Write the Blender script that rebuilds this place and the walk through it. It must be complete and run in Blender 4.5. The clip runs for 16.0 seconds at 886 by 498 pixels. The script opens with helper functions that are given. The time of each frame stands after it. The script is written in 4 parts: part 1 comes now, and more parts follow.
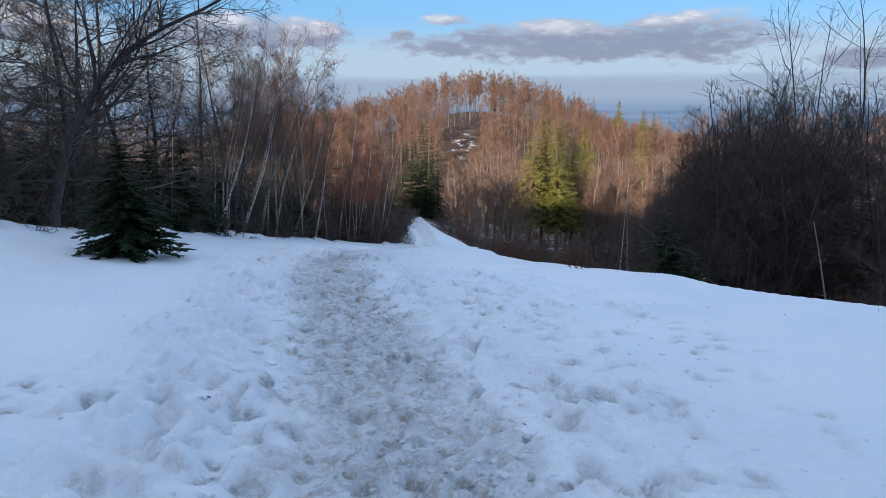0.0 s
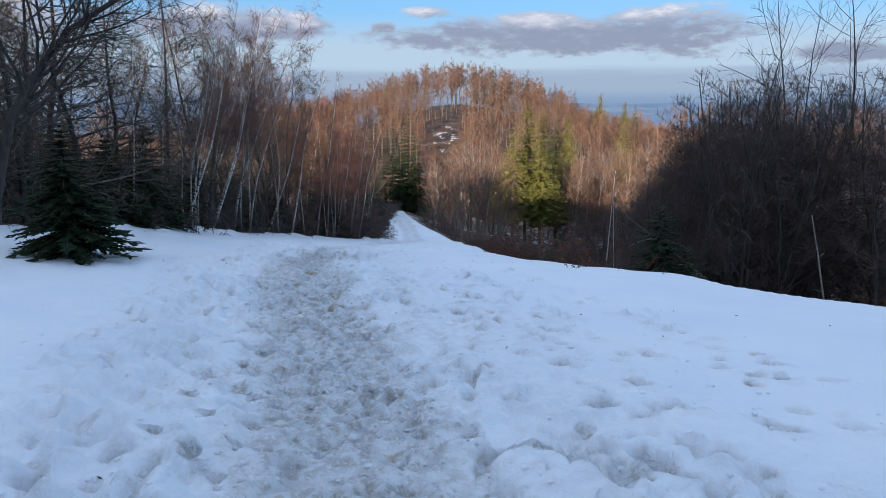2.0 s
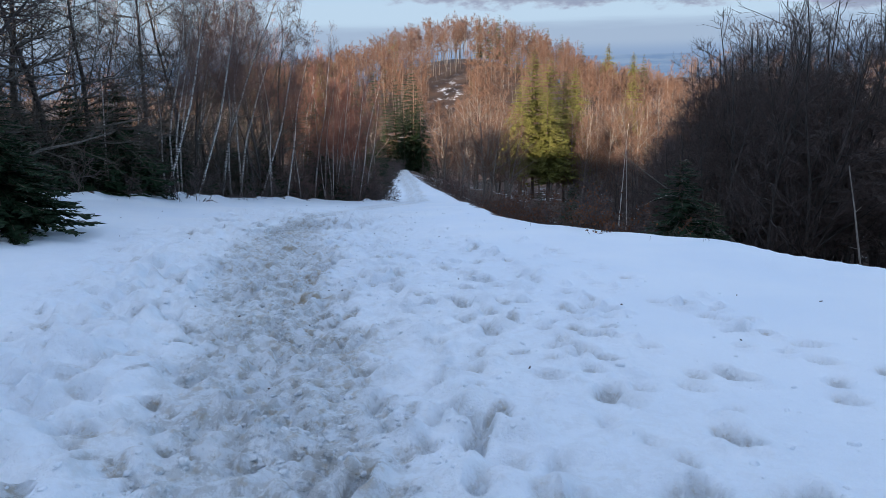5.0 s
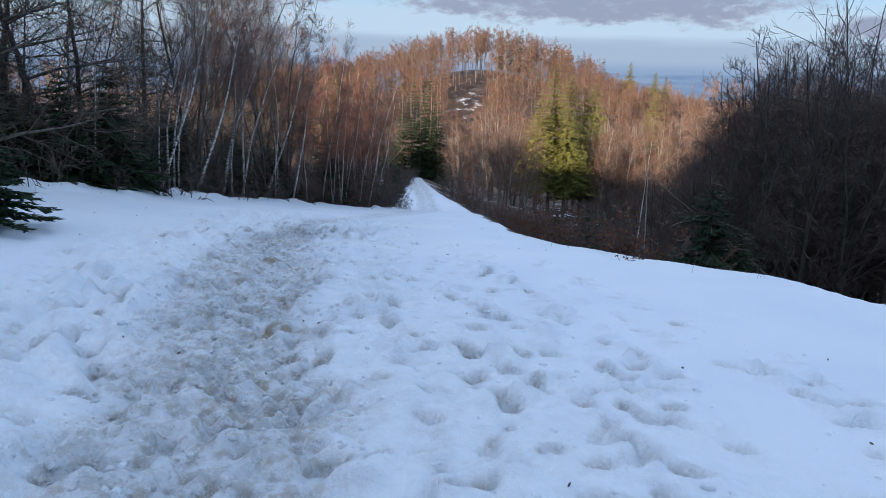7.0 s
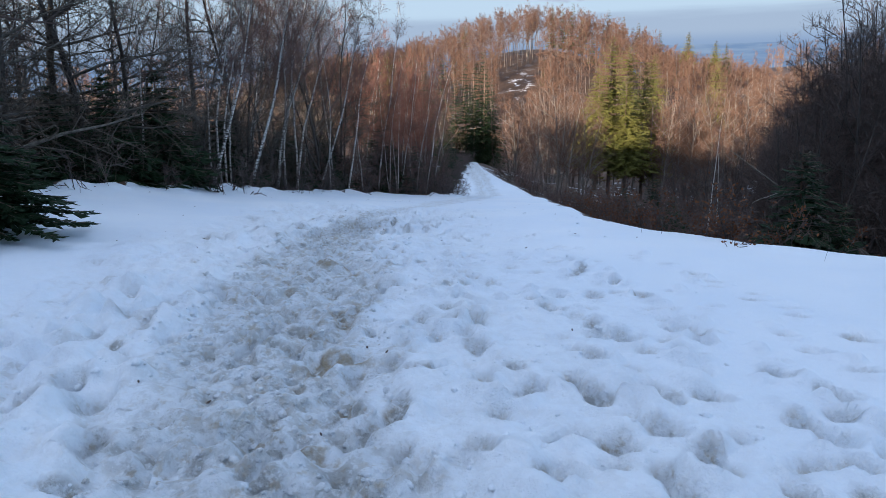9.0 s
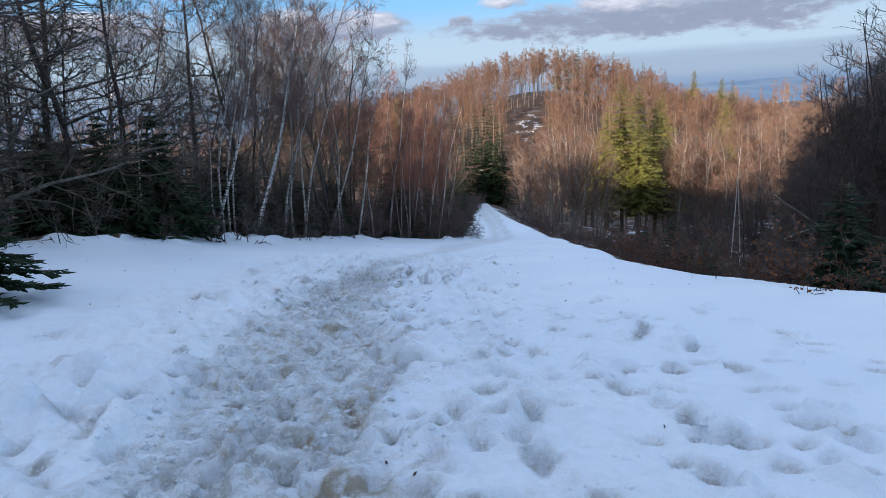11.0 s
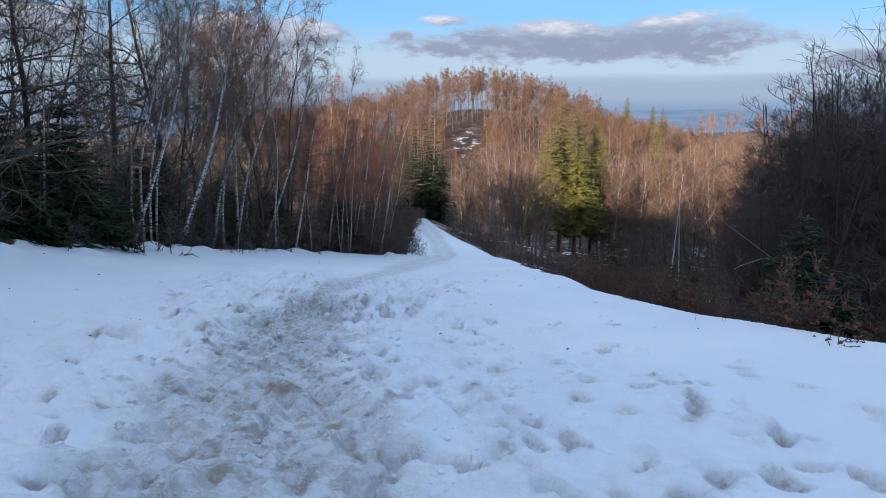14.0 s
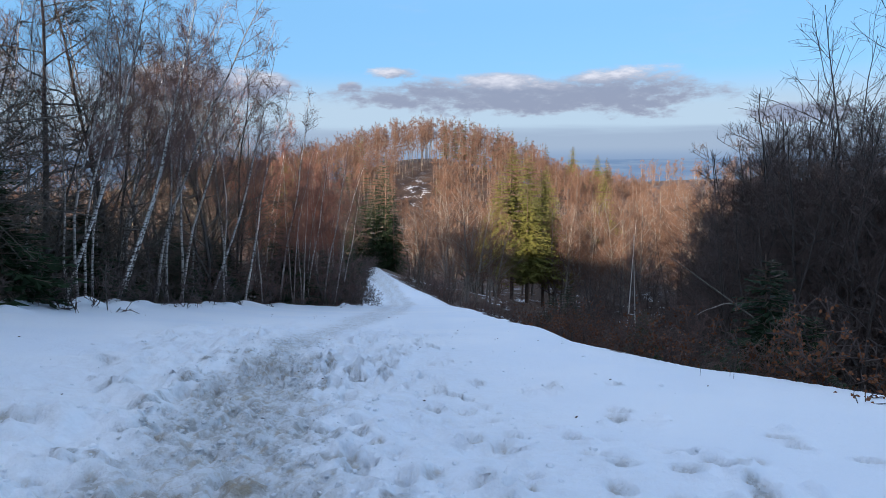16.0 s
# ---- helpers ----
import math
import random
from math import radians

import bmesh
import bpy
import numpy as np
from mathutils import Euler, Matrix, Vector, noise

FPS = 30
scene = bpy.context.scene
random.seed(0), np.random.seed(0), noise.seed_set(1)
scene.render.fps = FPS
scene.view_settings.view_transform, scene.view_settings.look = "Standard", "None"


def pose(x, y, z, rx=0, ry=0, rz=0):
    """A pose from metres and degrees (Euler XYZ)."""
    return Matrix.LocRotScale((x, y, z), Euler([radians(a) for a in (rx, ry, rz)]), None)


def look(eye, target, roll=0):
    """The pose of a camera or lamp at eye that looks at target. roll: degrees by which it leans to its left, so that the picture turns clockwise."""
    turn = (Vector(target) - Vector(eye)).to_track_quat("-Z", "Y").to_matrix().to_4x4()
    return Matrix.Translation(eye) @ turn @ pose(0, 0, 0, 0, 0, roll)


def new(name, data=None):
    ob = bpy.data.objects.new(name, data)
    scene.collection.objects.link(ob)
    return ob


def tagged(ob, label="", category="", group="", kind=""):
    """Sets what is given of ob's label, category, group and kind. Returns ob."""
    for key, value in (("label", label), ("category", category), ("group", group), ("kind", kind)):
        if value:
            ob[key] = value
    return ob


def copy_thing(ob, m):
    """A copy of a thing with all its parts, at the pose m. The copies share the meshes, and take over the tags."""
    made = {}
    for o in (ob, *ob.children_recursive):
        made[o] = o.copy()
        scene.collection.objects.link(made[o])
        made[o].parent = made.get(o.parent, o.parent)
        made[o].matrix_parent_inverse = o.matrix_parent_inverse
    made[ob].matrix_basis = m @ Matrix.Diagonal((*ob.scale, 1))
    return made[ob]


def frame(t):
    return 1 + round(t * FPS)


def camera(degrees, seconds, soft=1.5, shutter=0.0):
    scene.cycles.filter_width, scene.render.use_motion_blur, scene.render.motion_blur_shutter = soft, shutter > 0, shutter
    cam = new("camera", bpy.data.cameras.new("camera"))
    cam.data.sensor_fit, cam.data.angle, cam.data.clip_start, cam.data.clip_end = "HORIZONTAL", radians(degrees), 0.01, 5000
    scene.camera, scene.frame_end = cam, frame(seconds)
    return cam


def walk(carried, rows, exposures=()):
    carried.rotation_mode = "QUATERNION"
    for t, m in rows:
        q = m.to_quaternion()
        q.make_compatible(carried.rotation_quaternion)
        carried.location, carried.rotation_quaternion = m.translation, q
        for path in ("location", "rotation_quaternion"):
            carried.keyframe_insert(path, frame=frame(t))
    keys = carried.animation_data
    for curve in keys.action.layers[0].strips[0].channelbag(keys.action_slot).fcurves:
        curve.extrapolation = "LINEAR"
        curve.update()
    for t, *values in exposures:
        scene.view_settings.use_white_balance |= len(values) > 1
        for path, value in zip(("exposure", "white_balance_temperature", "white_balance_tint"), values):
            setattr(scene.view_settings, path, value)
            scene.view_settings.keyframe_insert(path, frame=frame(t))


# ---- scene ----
cam = camera(66.1, 16.0, 0.55)
METRES, EYE, TILT, LEAN, TURN = 12.05, 1.6, -6.13, -1.76, 0.0
ROWS = [
    (0.0, 0.0, 0.0, 0.0, -0.18, -5.45, 1.89),
    (0.5, -0.0058, 0.0326, -0.0014, 0.67, -5.68, 2.12),
    (1.0, -0.0087, 0.0674, -0.0005, -0.69, -5.42, 1.95),
    (1.5, -0.0036, 0.1046, -0.0021, -1.68, -5.28, 1.81),
    (2.0, -0.0061, 0.1386, -0.0039, -1.74, -6.06, 1.99),
    (2.5, -0.0037, 0.1714, -0.0039, -1.57, -7.19, 2.59),
    (3.0, -0.0018, 0.2023, -0.0027, -1.9, -8.01, 3.17),
    (5.5, 0.0085, 0.3615, -0.014, -0.93, -10.17, 3.13),
    (6.0, 0.0028, 0.4022, -0.0183, -0.61, -10.73, 3.06),
    (6.5, 0.0093, 0.4417, -0.0201, -1.45, -10.15, 1.93),
    (7.0, 0.0132, 0.4766, -0.02, 0.1, -8.7, 0.25),
    (7.5, 0.0102, 0.5122, -0.021, 2.26, -8.1, 0.29),
    (8.0, 0.008, 0.5471, -0.0227, 3.89, -8.4, 1.31),
    (8.5, -0.0056, 0.5792, -0.0258, 4.58, -9.35, 1.98),
    (9.0, -0.0154, 0.6071, -0.0273, 4.42, -9.85, 2.99),
    (9.5, -0.0233, 0.6432, -0.0276, 3.9, -9.09, 4.45),
    (10.0, -0.0293, 0.6764, -0.03, 4.81, -7.79, 4.68),
    (12.5, -0.0724, 0.7967, -0.0301, 5.23, -5.82, 4.38),
    (13.0, -0.0861, 0.8205, -0.03, 3.54, -7.64, 4.14),
    (13.5, -0.0919, 0.8502, -0.0304, 1.97, -7.55, 3.04),
    (14.0, -0.0966, 0.8801, -0.0298, -0.31, -5.4, 1.78),
    (14.5, -0.0976, 0.9093, -0.0283, -0.31, -3.22, 1.68),
    (15.0, -0.1089, 0.9378, -0.0293, 1.75, -2.48, 1.04),
    (15.5, -0.1182, 0.9559, -0.0315, 0.12, -2.08, 1.18),
    (16.0, -0.1254, 0.97, -0.0329, -4.55, -1.48, 2.28),
]
EXPOSURES = [(t, stops, 5750.0, 10.0) for t, stops in ((0.0, 1.33), (2.5, 1.38), (5.5, 1.44), (8.5, 1.48), (13.0, 1.48), (14.5, 1.41), (16.0, 1.42))]
walk(cam, [(t, pose(0, 0, EYE, TILT, LEAN, TURN) @ pose(METRES * x, METRES * y, METRES * z, 90 + pitch, roll, yaw)) for t, x, y, z, yaw, pitch, roll in ROWS], EXPOSURES)

# ---- daylight: a low sun behind a ridge at the walker's back, blue sky with long clouds ----
SUN_AZ, SUN_EL = 222.0, 14.0            # compass bearing of the sun from +y towards +x, and its height
SUN_STRENGTH, SKY_STRENGTH = 5.0, 0.085
sun_way = Vector((math.sin(radians(SUN_AZ)) * math.cos(radians(SUN_EL)), math.cos(radians(SUN_AZ)) * math.cos(radians(SUN_EL)), math.sin(radians(SUN_EL))))
sun = new("sun", bpy.data.lights.new("sun", "SUN"))
sun.data.energy, sun.data.angle, sun.data.color = SUN_STRENGTH, radians(0.5), (1.0, 0.80, 0.58)
sun.matrix_world = look(sun_way * 200, (0, 0, 0))


class Nodes:
    """A short way to wire shader nodes."""

    def __init__(self, tree):
        self.tree = tree
        tree.nodes.clear()

    def add(self, kind, **settings):
        node = self.tree.nodes.new(kind)
        for key, value in settings.items():
            setattr(node, key, value)
        return node

    def put(self, socket, value):
        if isinstance(value, bpy.types.NodeSocket):
            self.tree.links.new(value, socket)
        else:
            socket.default_value = value

    def math(self, op, a, b=0.0, c=0.0, clamp=False):
        node = self.add("ShaderNodeMath", operation=op, use_clamp=clamp)
        for socket, value in zip(node.inputs, (a, b, c)):
            self.put(socket, value)
        return node.outputs[0]

    def step(self, value, low, high, a=0.0, b=1.0):
        node = self.add("ShaderNodeMapRange", interpolation_type="SMOOTHSTEP")
        for socket, v in zip(node.inputs, (value, low, high, a, b)):
            self.put(socket, v)
        return node.outputs[0]

    def mix(self, factor, a, b, blend="MIX"):
        node = self.add("ShaderNodeMix", data_type="RGBA", blend_type=blend)
        self.put(node.inputs[0], factor)
        for socket, v in ((node.inputs[6], a), (node.inputs[7], b)):
            self.put(socket, (*v, 1.0) if isinstance(v, tuple) and len(v) == 3 else v)
        return node.outputs[2]

    def noise(self, where, scale, detail=4.0, rough=0.55, stretch=None):
        if stretch:
            m = self.add("ShaderNodeMapping")
            self.put(m.inputs[0], where)
            m.inputs[3].default_value = stretch
            where = m.outputs[0]
        node = self.add("ShaderNodeTexNoise")
        if where is not None:
            self.put(node.inputs["Vector"], where)
        node.inputs["Scale"].default_value, node.inputs["Detail"].default_value, node.inputs["Roughness"].default_value = scale, detail, rough
        return node.outputs[0]


def build_sky():
    world = bpy.data.worlds.new("winter_sky")
    scene.world = world
    world.use_nodes = True
    n = Nodes(world.node_tree)
    way = n.add("ShaderNodeTexCoord").outputs["Generated"]
    part_of = n.add("ShaderNodeSeparateXYZ")
    n.put(part_of.inputs[0], way)
    x, y, z = part_of.outputs
    bearing = n.math("MULTIPLY", n.math("ARCTAN2", x, y), 57.2958)
    height = n.math("MULTIPLY", n.math("ARCSINE", z), 57.2958)
    sky = n.add("ShaderNodeTexSky", sky_type="NISHITA", sun_disc=False)
    sky.sun_elevation, sky.sun_rotation = radians(SUN_EL), radians(SUN_AZ)
    sky.altitude, sky.air_density, sky.dust_density, sky.ozone_density = 700.0, 1.0, 0.6, 2.0
    colour = n.mix(1.0, sky.outputs[0], (SKY_STRENGTH,) * 3, "MULTIPLY")
    colour = n.mix(n.step(height, 24.0, 11.0, 0.0, 0.85), colour, (0.098, 0.200, 0.305))
    # pale bank of haze low over the plain
    colour = n.mix(n.step(height, 7.4, 4.0, 0.0, 0.92), colour, (0.212, 0.248, 0.268))
    haze = n.step(n.math("ADD", height, n.math("MULTIPLY", n.math("SUBTRACT", n.noise(way, 6.0, 3.0, 0.5, (1, 1, 14)), 0.5), 1.2)), 3.0, 2.0)
    colour = n.mix(n.math("MULTIPLY", haze, 0.9), colour, (0.146, 0.172, 0.205))
    colour = n.mix(n.step(height, 1.2, 0.0, 0.0, 0.8), colour, (0.098, 0.132, 0.185))
    # clouds: flat-based banks, each a broken ellipse of bearing, height, half width, half height
    lumps = n.noise(way, 13.0, 8.0, 0.62, (1, 1, 3.2))
    fine = n.noise(way, 38.0, 7.0, 0.65, (1, 1, 2.4))
    ruffled = n.math("ADD", height, n.math("MULTIPLY", n.math("SUBTRACT", fine, 0.5), 1.0))
    cover = None
    for b, h, wide, tall in ((11.5, 5.1, 16.5, 1.45), (19.0, 5.4, 7.5, 2.0), (9.5, 6.2, 4.0, 1.0), (3.5, 5.9, 3.2, 1.0), (-15.5, 5.9, 8.5, 1.5), (-9.4, 5.8, 2.9, 1.3), (1.0, 6.9, 2.3, 0.65), (-2.8, 5.9, 1.2, 0.45),
                             (31.5, 3.4, 4.5, 0.9), (-33.0, 6.0, 8.0, 1.8), (62.0, 7.0, 16.0, 2.5), (-75.0, 7.0, 18.0, 2.5)):
        dx = n.math("DIVIDE", n.math("SUBTRACT", bearing, b), wide)
        dy = n.math("DIVIDE", n.math("SUBTRACT", ruffled, h), tall)
        inside = n.math("SUBTRACT", 1.0, n.math("ADD", n.math("MULTIPLY", dx, dx), n.math("MULTIPLY", dy, dy)))
        cover = inside if cover is None else n.math("MAXIMUM", cover, inside)
    thick = n.math("ADD", n.math("MAXIMUM", cover, -1.5), n.math("ADD", n.math("MULTIPLY", n.math("SUBTRACT", lumps, 0.5), 3.0), n.math("MULTIPLY", n.math("SUBTRACT", fine, 0.5), 1.6)))
    mask = n.step(thick, -0.15, 0.75)
    lit = n.step(n.math("ADD", n.math("MULTIPLY", n.math("SUBTRACT", height, 6.4), 0.50), n.math("MULTIPLY", n.math("SUBTRACT", lumps, 0.47), 2.6)), -0.35, 0.9)
    cloud = n.mix(lit, (0.122, 0.130, 0.160), (0.37, 0.345, 0.335))
    cloud = n.mix(n.step(thick, 1.0, 0.2, 0.0, 0.65), cloud, (0.17, 0.175, 0.195))
    colour = n.mix(n.math("MULTIPLY", mask, 0.95), colour, cloud)
    # thin wisps, and sunlit broken cloud higher up
    wisp = n.step(n.noise(way, 5.0, 6.0, 0.6, (1.0, 0.6, 5.0)), 0.55, 0.8, 0.0, 0.22)
    colour = n.mix(n.math("MULTIPLY", wisp, n.step(height, 4.0, 10.0)), colour, (0.19, 0.23, 0.27))
    high = n.math("MULTIPLY", n.step(n.noise(way, 3.2, 7.0, 0.62), 0.40, 0.62), n.step(height, 14.0, 26.0))
    colour = n.mix(n.math("MULTIPLY", high, 0.85), colour, (0.50, 0.53, 0.575))
    back = n.add("ShaderNodeBackground")
    n.put(back.inputs[0], colour)
    out = n.add("ShaderNodeOutputWorld")
    n.put(out.inputs[0], back.outputs[0])


build_sky()


# ---- materials ----
def material(name):
    m = bpy.data.materials.new(name)
    m.use_nodes = True
    n = Nodes(m.node_tree)
    shader = n.add("ShaderNodeBsdfPrincipled")
    out = n.add("ShaderNodeOutputMaterial")
    n.put(out.inputs[0], shader.outputs[0])
    return m, n, shader


def bump(n, shader, height, strength, distance):
    b = n.add("ShaderNodeBump")
    b.inputs["Strength"].default_value, b.inputs["Distance"].default_value = strength, distance
    n.put(b.inputs["Height"], height)
    n.put(shader.inputs["Normal"], b.outputs[0])


def ground_material():
    m, n, shader = material("snow_and_forest_floor")
    where = n.add("ShaderNodeTexCoord").outputs["Object"]
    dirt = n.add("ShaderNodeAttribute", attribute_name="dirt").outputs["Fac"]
    litter = n.add("ShaderNodeAttribute", attribute_name="litter").outputs["Fac"]
    mud = n.add("ShaderNodeAttribute", attribute_name="mud").outputs["Fac"]
    big, mid, small, grain = n.noise(where, 0.35, 3), n.noise(where, 2.6, 4), n.noise(where, 11.0, 5, 0.6), n.noise(where, 70.0, 3, 0.7)
    snow = n.mix(n.step(big, 0.3, 0.7), (0.78, 0.84, 0.91), (0.85, 0.89, 0.93))
    snow = n.mix(n.step(grain, 0.35, 0.75, 0.0, 0.3), snow, (0.90, 0.91, 0.92))
    clod = n.noise(where, 7.0, 6, 0.62)
    crumb = n.noise(where, 19.0, 5, 0.65)
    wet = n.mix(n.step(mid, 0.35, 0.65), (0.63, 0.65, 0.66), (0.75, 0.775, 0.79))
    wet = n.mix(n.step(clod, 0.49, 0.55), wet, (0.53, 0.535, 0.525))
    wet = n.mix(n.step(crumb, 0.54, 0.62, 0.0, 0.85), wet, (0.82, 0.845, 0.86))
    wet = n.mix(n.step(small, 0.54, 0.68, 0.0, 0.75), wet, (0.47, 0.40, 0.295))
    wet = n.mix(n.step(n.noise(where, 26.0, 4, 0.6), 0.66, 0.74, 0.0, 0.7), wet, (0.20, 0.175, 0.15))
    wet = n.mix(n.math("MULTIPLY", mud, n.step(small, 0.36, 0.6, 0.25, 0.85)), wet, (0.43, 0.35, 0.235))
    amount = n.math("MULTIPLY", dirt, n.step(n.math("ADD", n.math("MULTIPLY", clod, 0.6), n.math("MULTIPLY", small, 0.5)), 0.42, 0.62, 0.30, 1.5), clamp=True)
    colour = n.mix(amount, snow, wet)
    leaves = n.mix(n.step(small, 0.35, 0.7), (0.040, 0.026, 0.017), (0.115, 0.060, 0.032))
    leaves = n.mix(n.step(grain, 0.5, 0.8, 0.0, 0.6), leaves, (0.17, 0.10, 0.055))
    patch = n.step(n.math("ADD", n.math("MULTIPLY", n.noise(where, 0.22, 5, 0.65), 0.65), n.math("MULTIPLY", n.noise(where, 1.3, 4), 0.35)), 0.545, 0.60)
    bare = n.mix(n.math("MULTIPLY", patch, n.step(litter, 1.7, 1.1, 0.12, 0.85)), leaves, snow)
    cut = n.step(n.math("ADD", litter, n.math("MULTIPLY", n.math("SUBTRACT", small, 0.5), 0.5)), 0.42, 0.58)
    n.put(shader.inputs["Base Color"], n.mix(cut, colour, bare))
    n.put(shader.inputs["Roughness"], n.math("SUBTRACT", 0.72, n.math("MULTIPLY", amount, 0.34)))
    shader.inputs["Specular IOR Level"].default_value = 0.35
    h = n.math("ADD", n.math("MULTIPLY", small, n.math("ADD", 0.25, n.math("MULTIPLY", dirt, 1.2))), n.math("MULTIPLY", grain, n.math("ADD", 0.10, n.math("MULTIPLY", dirt, 0.25))))
    h = n.math("ADD", h, n.math("MULTIPLY", crumb, n.math("ADD", 0.22, n.math("MULTIPLY", dirt, 1.3))))
    bump(n, shader, h, 0.9, 0.07)
    return m


def bark_material(name, dark, light, scale=9.0, marks=None, flecks=0.56):
    m, n, shader = material(name)
    where = n.add("ShaderNodeTexCoord").outputs["Object"]
    own = n.add("ShaderNodeObjectInfo").outputs["Random"]
    streak = n.noise(where, scale, 5, 0.6, (1, 1, 0.25))
    colour = n.mix(n.step(streak, 0.3, 0.7), dark, light)
    if marks:
        bands = n.noise(where, 7.0, 4, 0.65, (0.6, 0.6, 3.2))
        colour = n.mix(n.step(bands, flecks, flecks + 0.07), colour, marks)
        z = n.add("ShaderNodeSeparateXYZ")
        n.put(z.inputs[0], where)
        colour = n.mix(n.step(n.math("ADD", z.outputs[2], n.math("MULTIPLY", streak, 1.2)), 1.6, 0.5, 0.0, 0.7), colour, marks)
    hue = n.add("ShaderNodeHueSaturation")
    n.put(hue.inputs["Color"], colour)
    n.put(hue.inputs["Value"], n.math("ADD", 0.75, n.math("MULTIPLY", own, 0.5)))
    n.put(shader.inputs["Base Color"], hue.outputs[0])
    shader.inputs["Roughness"].default_value = 0.85
    bump(n, shader, streak, 0.5, 0.02)
    return m


def twig_material(name, a, b, rough=0.8):
    m, n, shader = material(name)
    own = n.add("ShaderNodeObjectInfo").outputs["Random"]
    piece = n.add("ShaderNodeNewGeometry").outputs["Random Per Island"]
    colour = n.mix(n.math("ADD", n.math("MULTIPLY", own, 0.6), n.math("MULTIPLY", piece, 0.4)), a, b)
    n.put(shader.inputs["Base Color"], colour)
    shader.inputs["Roughness"].default_value = rough
    shader.inputs["Specular IOR Level"].default_value = 0.15
    return m


GROUND = ground_material()
BIRCH_BARK = bark_material("birch_bark", (0.32, 0.28, 0.25), (0.54, 0.49, 0.44), 12.0, (0.06, 0.045, 0.04), 0.51)
WHITE_BIRCH = bark_material("white_birch_bark", (0.46, 0.43, 0.40), (0.72, 0.68, 0.63), 12.0, (0.07, 0.055, 0.05), 0.50)
GREY_BARK = bark_material("grey_bark", (0.070, 0.062, 0.052), (0.165, 0.146, 0.122))
PALE_BIRCH = bark_material("pale_birch_bark", (0.62, 0.57, 0.51), (0.80, 0.76, 0.70), 12.0)
DARK_BARK = bark_material("dark_bark", (0.030, 0.025, 0.022), (0.085, 0.070, 0.060))
BEECH_BARK = bark_material("beech_bark", (0.12, 0.100, 0.085), (0.245, 0.205, 0.170))
SPRUCE_BARK = bark_material("spruce_bark", (0.09, 0.06, 0.045), (0.19, 0.13, 0.095))
BIRCH_TWIG = twig_material("birch_twig", (0.110, 0.066, 0.055), (0.190, 0.122, 0.102))
# birch twigs again, brighter and redder: low sunlight put into the colour
SUNLIT_TWIG = twig_material("red_birch_twig", (0.180, 0.080, 0.058), (0.290, 0.150, 0.108))
DARK_TWIG = twig_material("dark_twig", (0.068, 0.053, 0.049), (0.145, 0.108, 0.093))
GREY_TWIG = twig_material("grey_twig", (0.062, 0.052, 0.042), (0.135, 0.110, 0.085))
BEECH_TWIG = twig_material("beech_twig", (0.110, 0.062, 0.043), (0.195, 0.117, 0.081))
# sunlight is put into the yellow needles, shade into the darkest ones
NEEDLES_SUNLIT = twig_material("spruce_needles", (0.118, 0.118, 0.026), (0.190, 0.174, 0.044), 0.65)
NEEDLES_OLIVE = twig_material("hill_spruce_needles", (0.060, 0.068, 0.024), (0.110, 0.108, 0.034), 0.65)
NEEDLES_SHADED = twig_material("deep_spruce_needles", (0.018, 0.032, 0.014), (0.040, 0.060, 0.022), 0.6)
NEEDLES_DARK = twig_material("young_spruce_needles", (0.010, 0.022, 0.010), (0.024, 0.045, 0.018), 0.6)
RUST_LEAF = twig_material("withered_beech_leaf", (0.115, 0.045, 0.022), (0.215, 0.092, 0.042))
PALE_WOOD = bark_material("weathered_wood", (0.28, 0.24, 0.21), (0.50, 0.45, 0.39))


# ---- the lie of the land ----
def profile(points):
    px, pz = zip(*points)
    return lambda v: np.interp(v, px, pz)


def smooth(lo, hi, v):
    t = np.clip((v - lo) / (hi - lo), 0, 1)
    return t * t * (3 - 2 * t)


crest = profile([(-400, 50), (-60, 9.0), (0, 0), (6, -0.90), (12, -1.76), (16, -2.25), (25, -3.65), (34, -5.35), (44, -7.25), (52, -8.8), (62, -10.0), (75, -11.25),
                 (90, -12.75), (100, -14.0), (116, -21), (150, -27), (200, -26), (250, -22), (330, -22), (600, -30), (900, -38), (6000, -38)])
meadow_left = profile([(-30, -14), (18, -11.5), (25, -10.2), (30, -9.0), (37, -7.6), (41, -6.4), (44.5, -3.2), (52, -2.9), (62, -3.0), (72, -3.2), (85, -3.45), (104, -3.7)])
meadow_right = profile([(-30, 16), (0, 13.0), (12.4, 8.1), (15, 6.5), (17.3, 5.5), (20, 3.4), (22, 2.5), (24, 2.05), (31, 2.1), (45, 2.5), (54, 2.0), (60, 1.5), (70, 0.0), (80, -1.35), (92, -2.35), (104, -3.1)])
trail_line = profile([(-5, 0.1), (3, -0.2), (5.5, -0.5), (8, -1.0), (10, -1.35), (12, -1.85), (14, -2.3), (16, -2.65), (18, -2.9), (20, -3.05), (23, -3.1), (28, -2.6), (36, -1.6), (52, -0.6), (62, -1.0), (75, -1.9), (90, -2.9), (104, -3.4)])
trail_half = profile([(0, 0.85), (10, 0.9), (14, 0.95), (18, 0.75), (21, 0.55), (24, 0.45), (90, 0.4)])
back_ridge = profile([(-400, 25), (-75, 26), (-60, 27.2), (-52, 29.6), (-44, 29.8), (-41, 24.5), (-39, 21.8), (-36, 20.9), (-33, 21.4), (-28, 25.2), (-25, 30), (-20.5, 43), (-14, 47), (0, 51), (400, 51)])


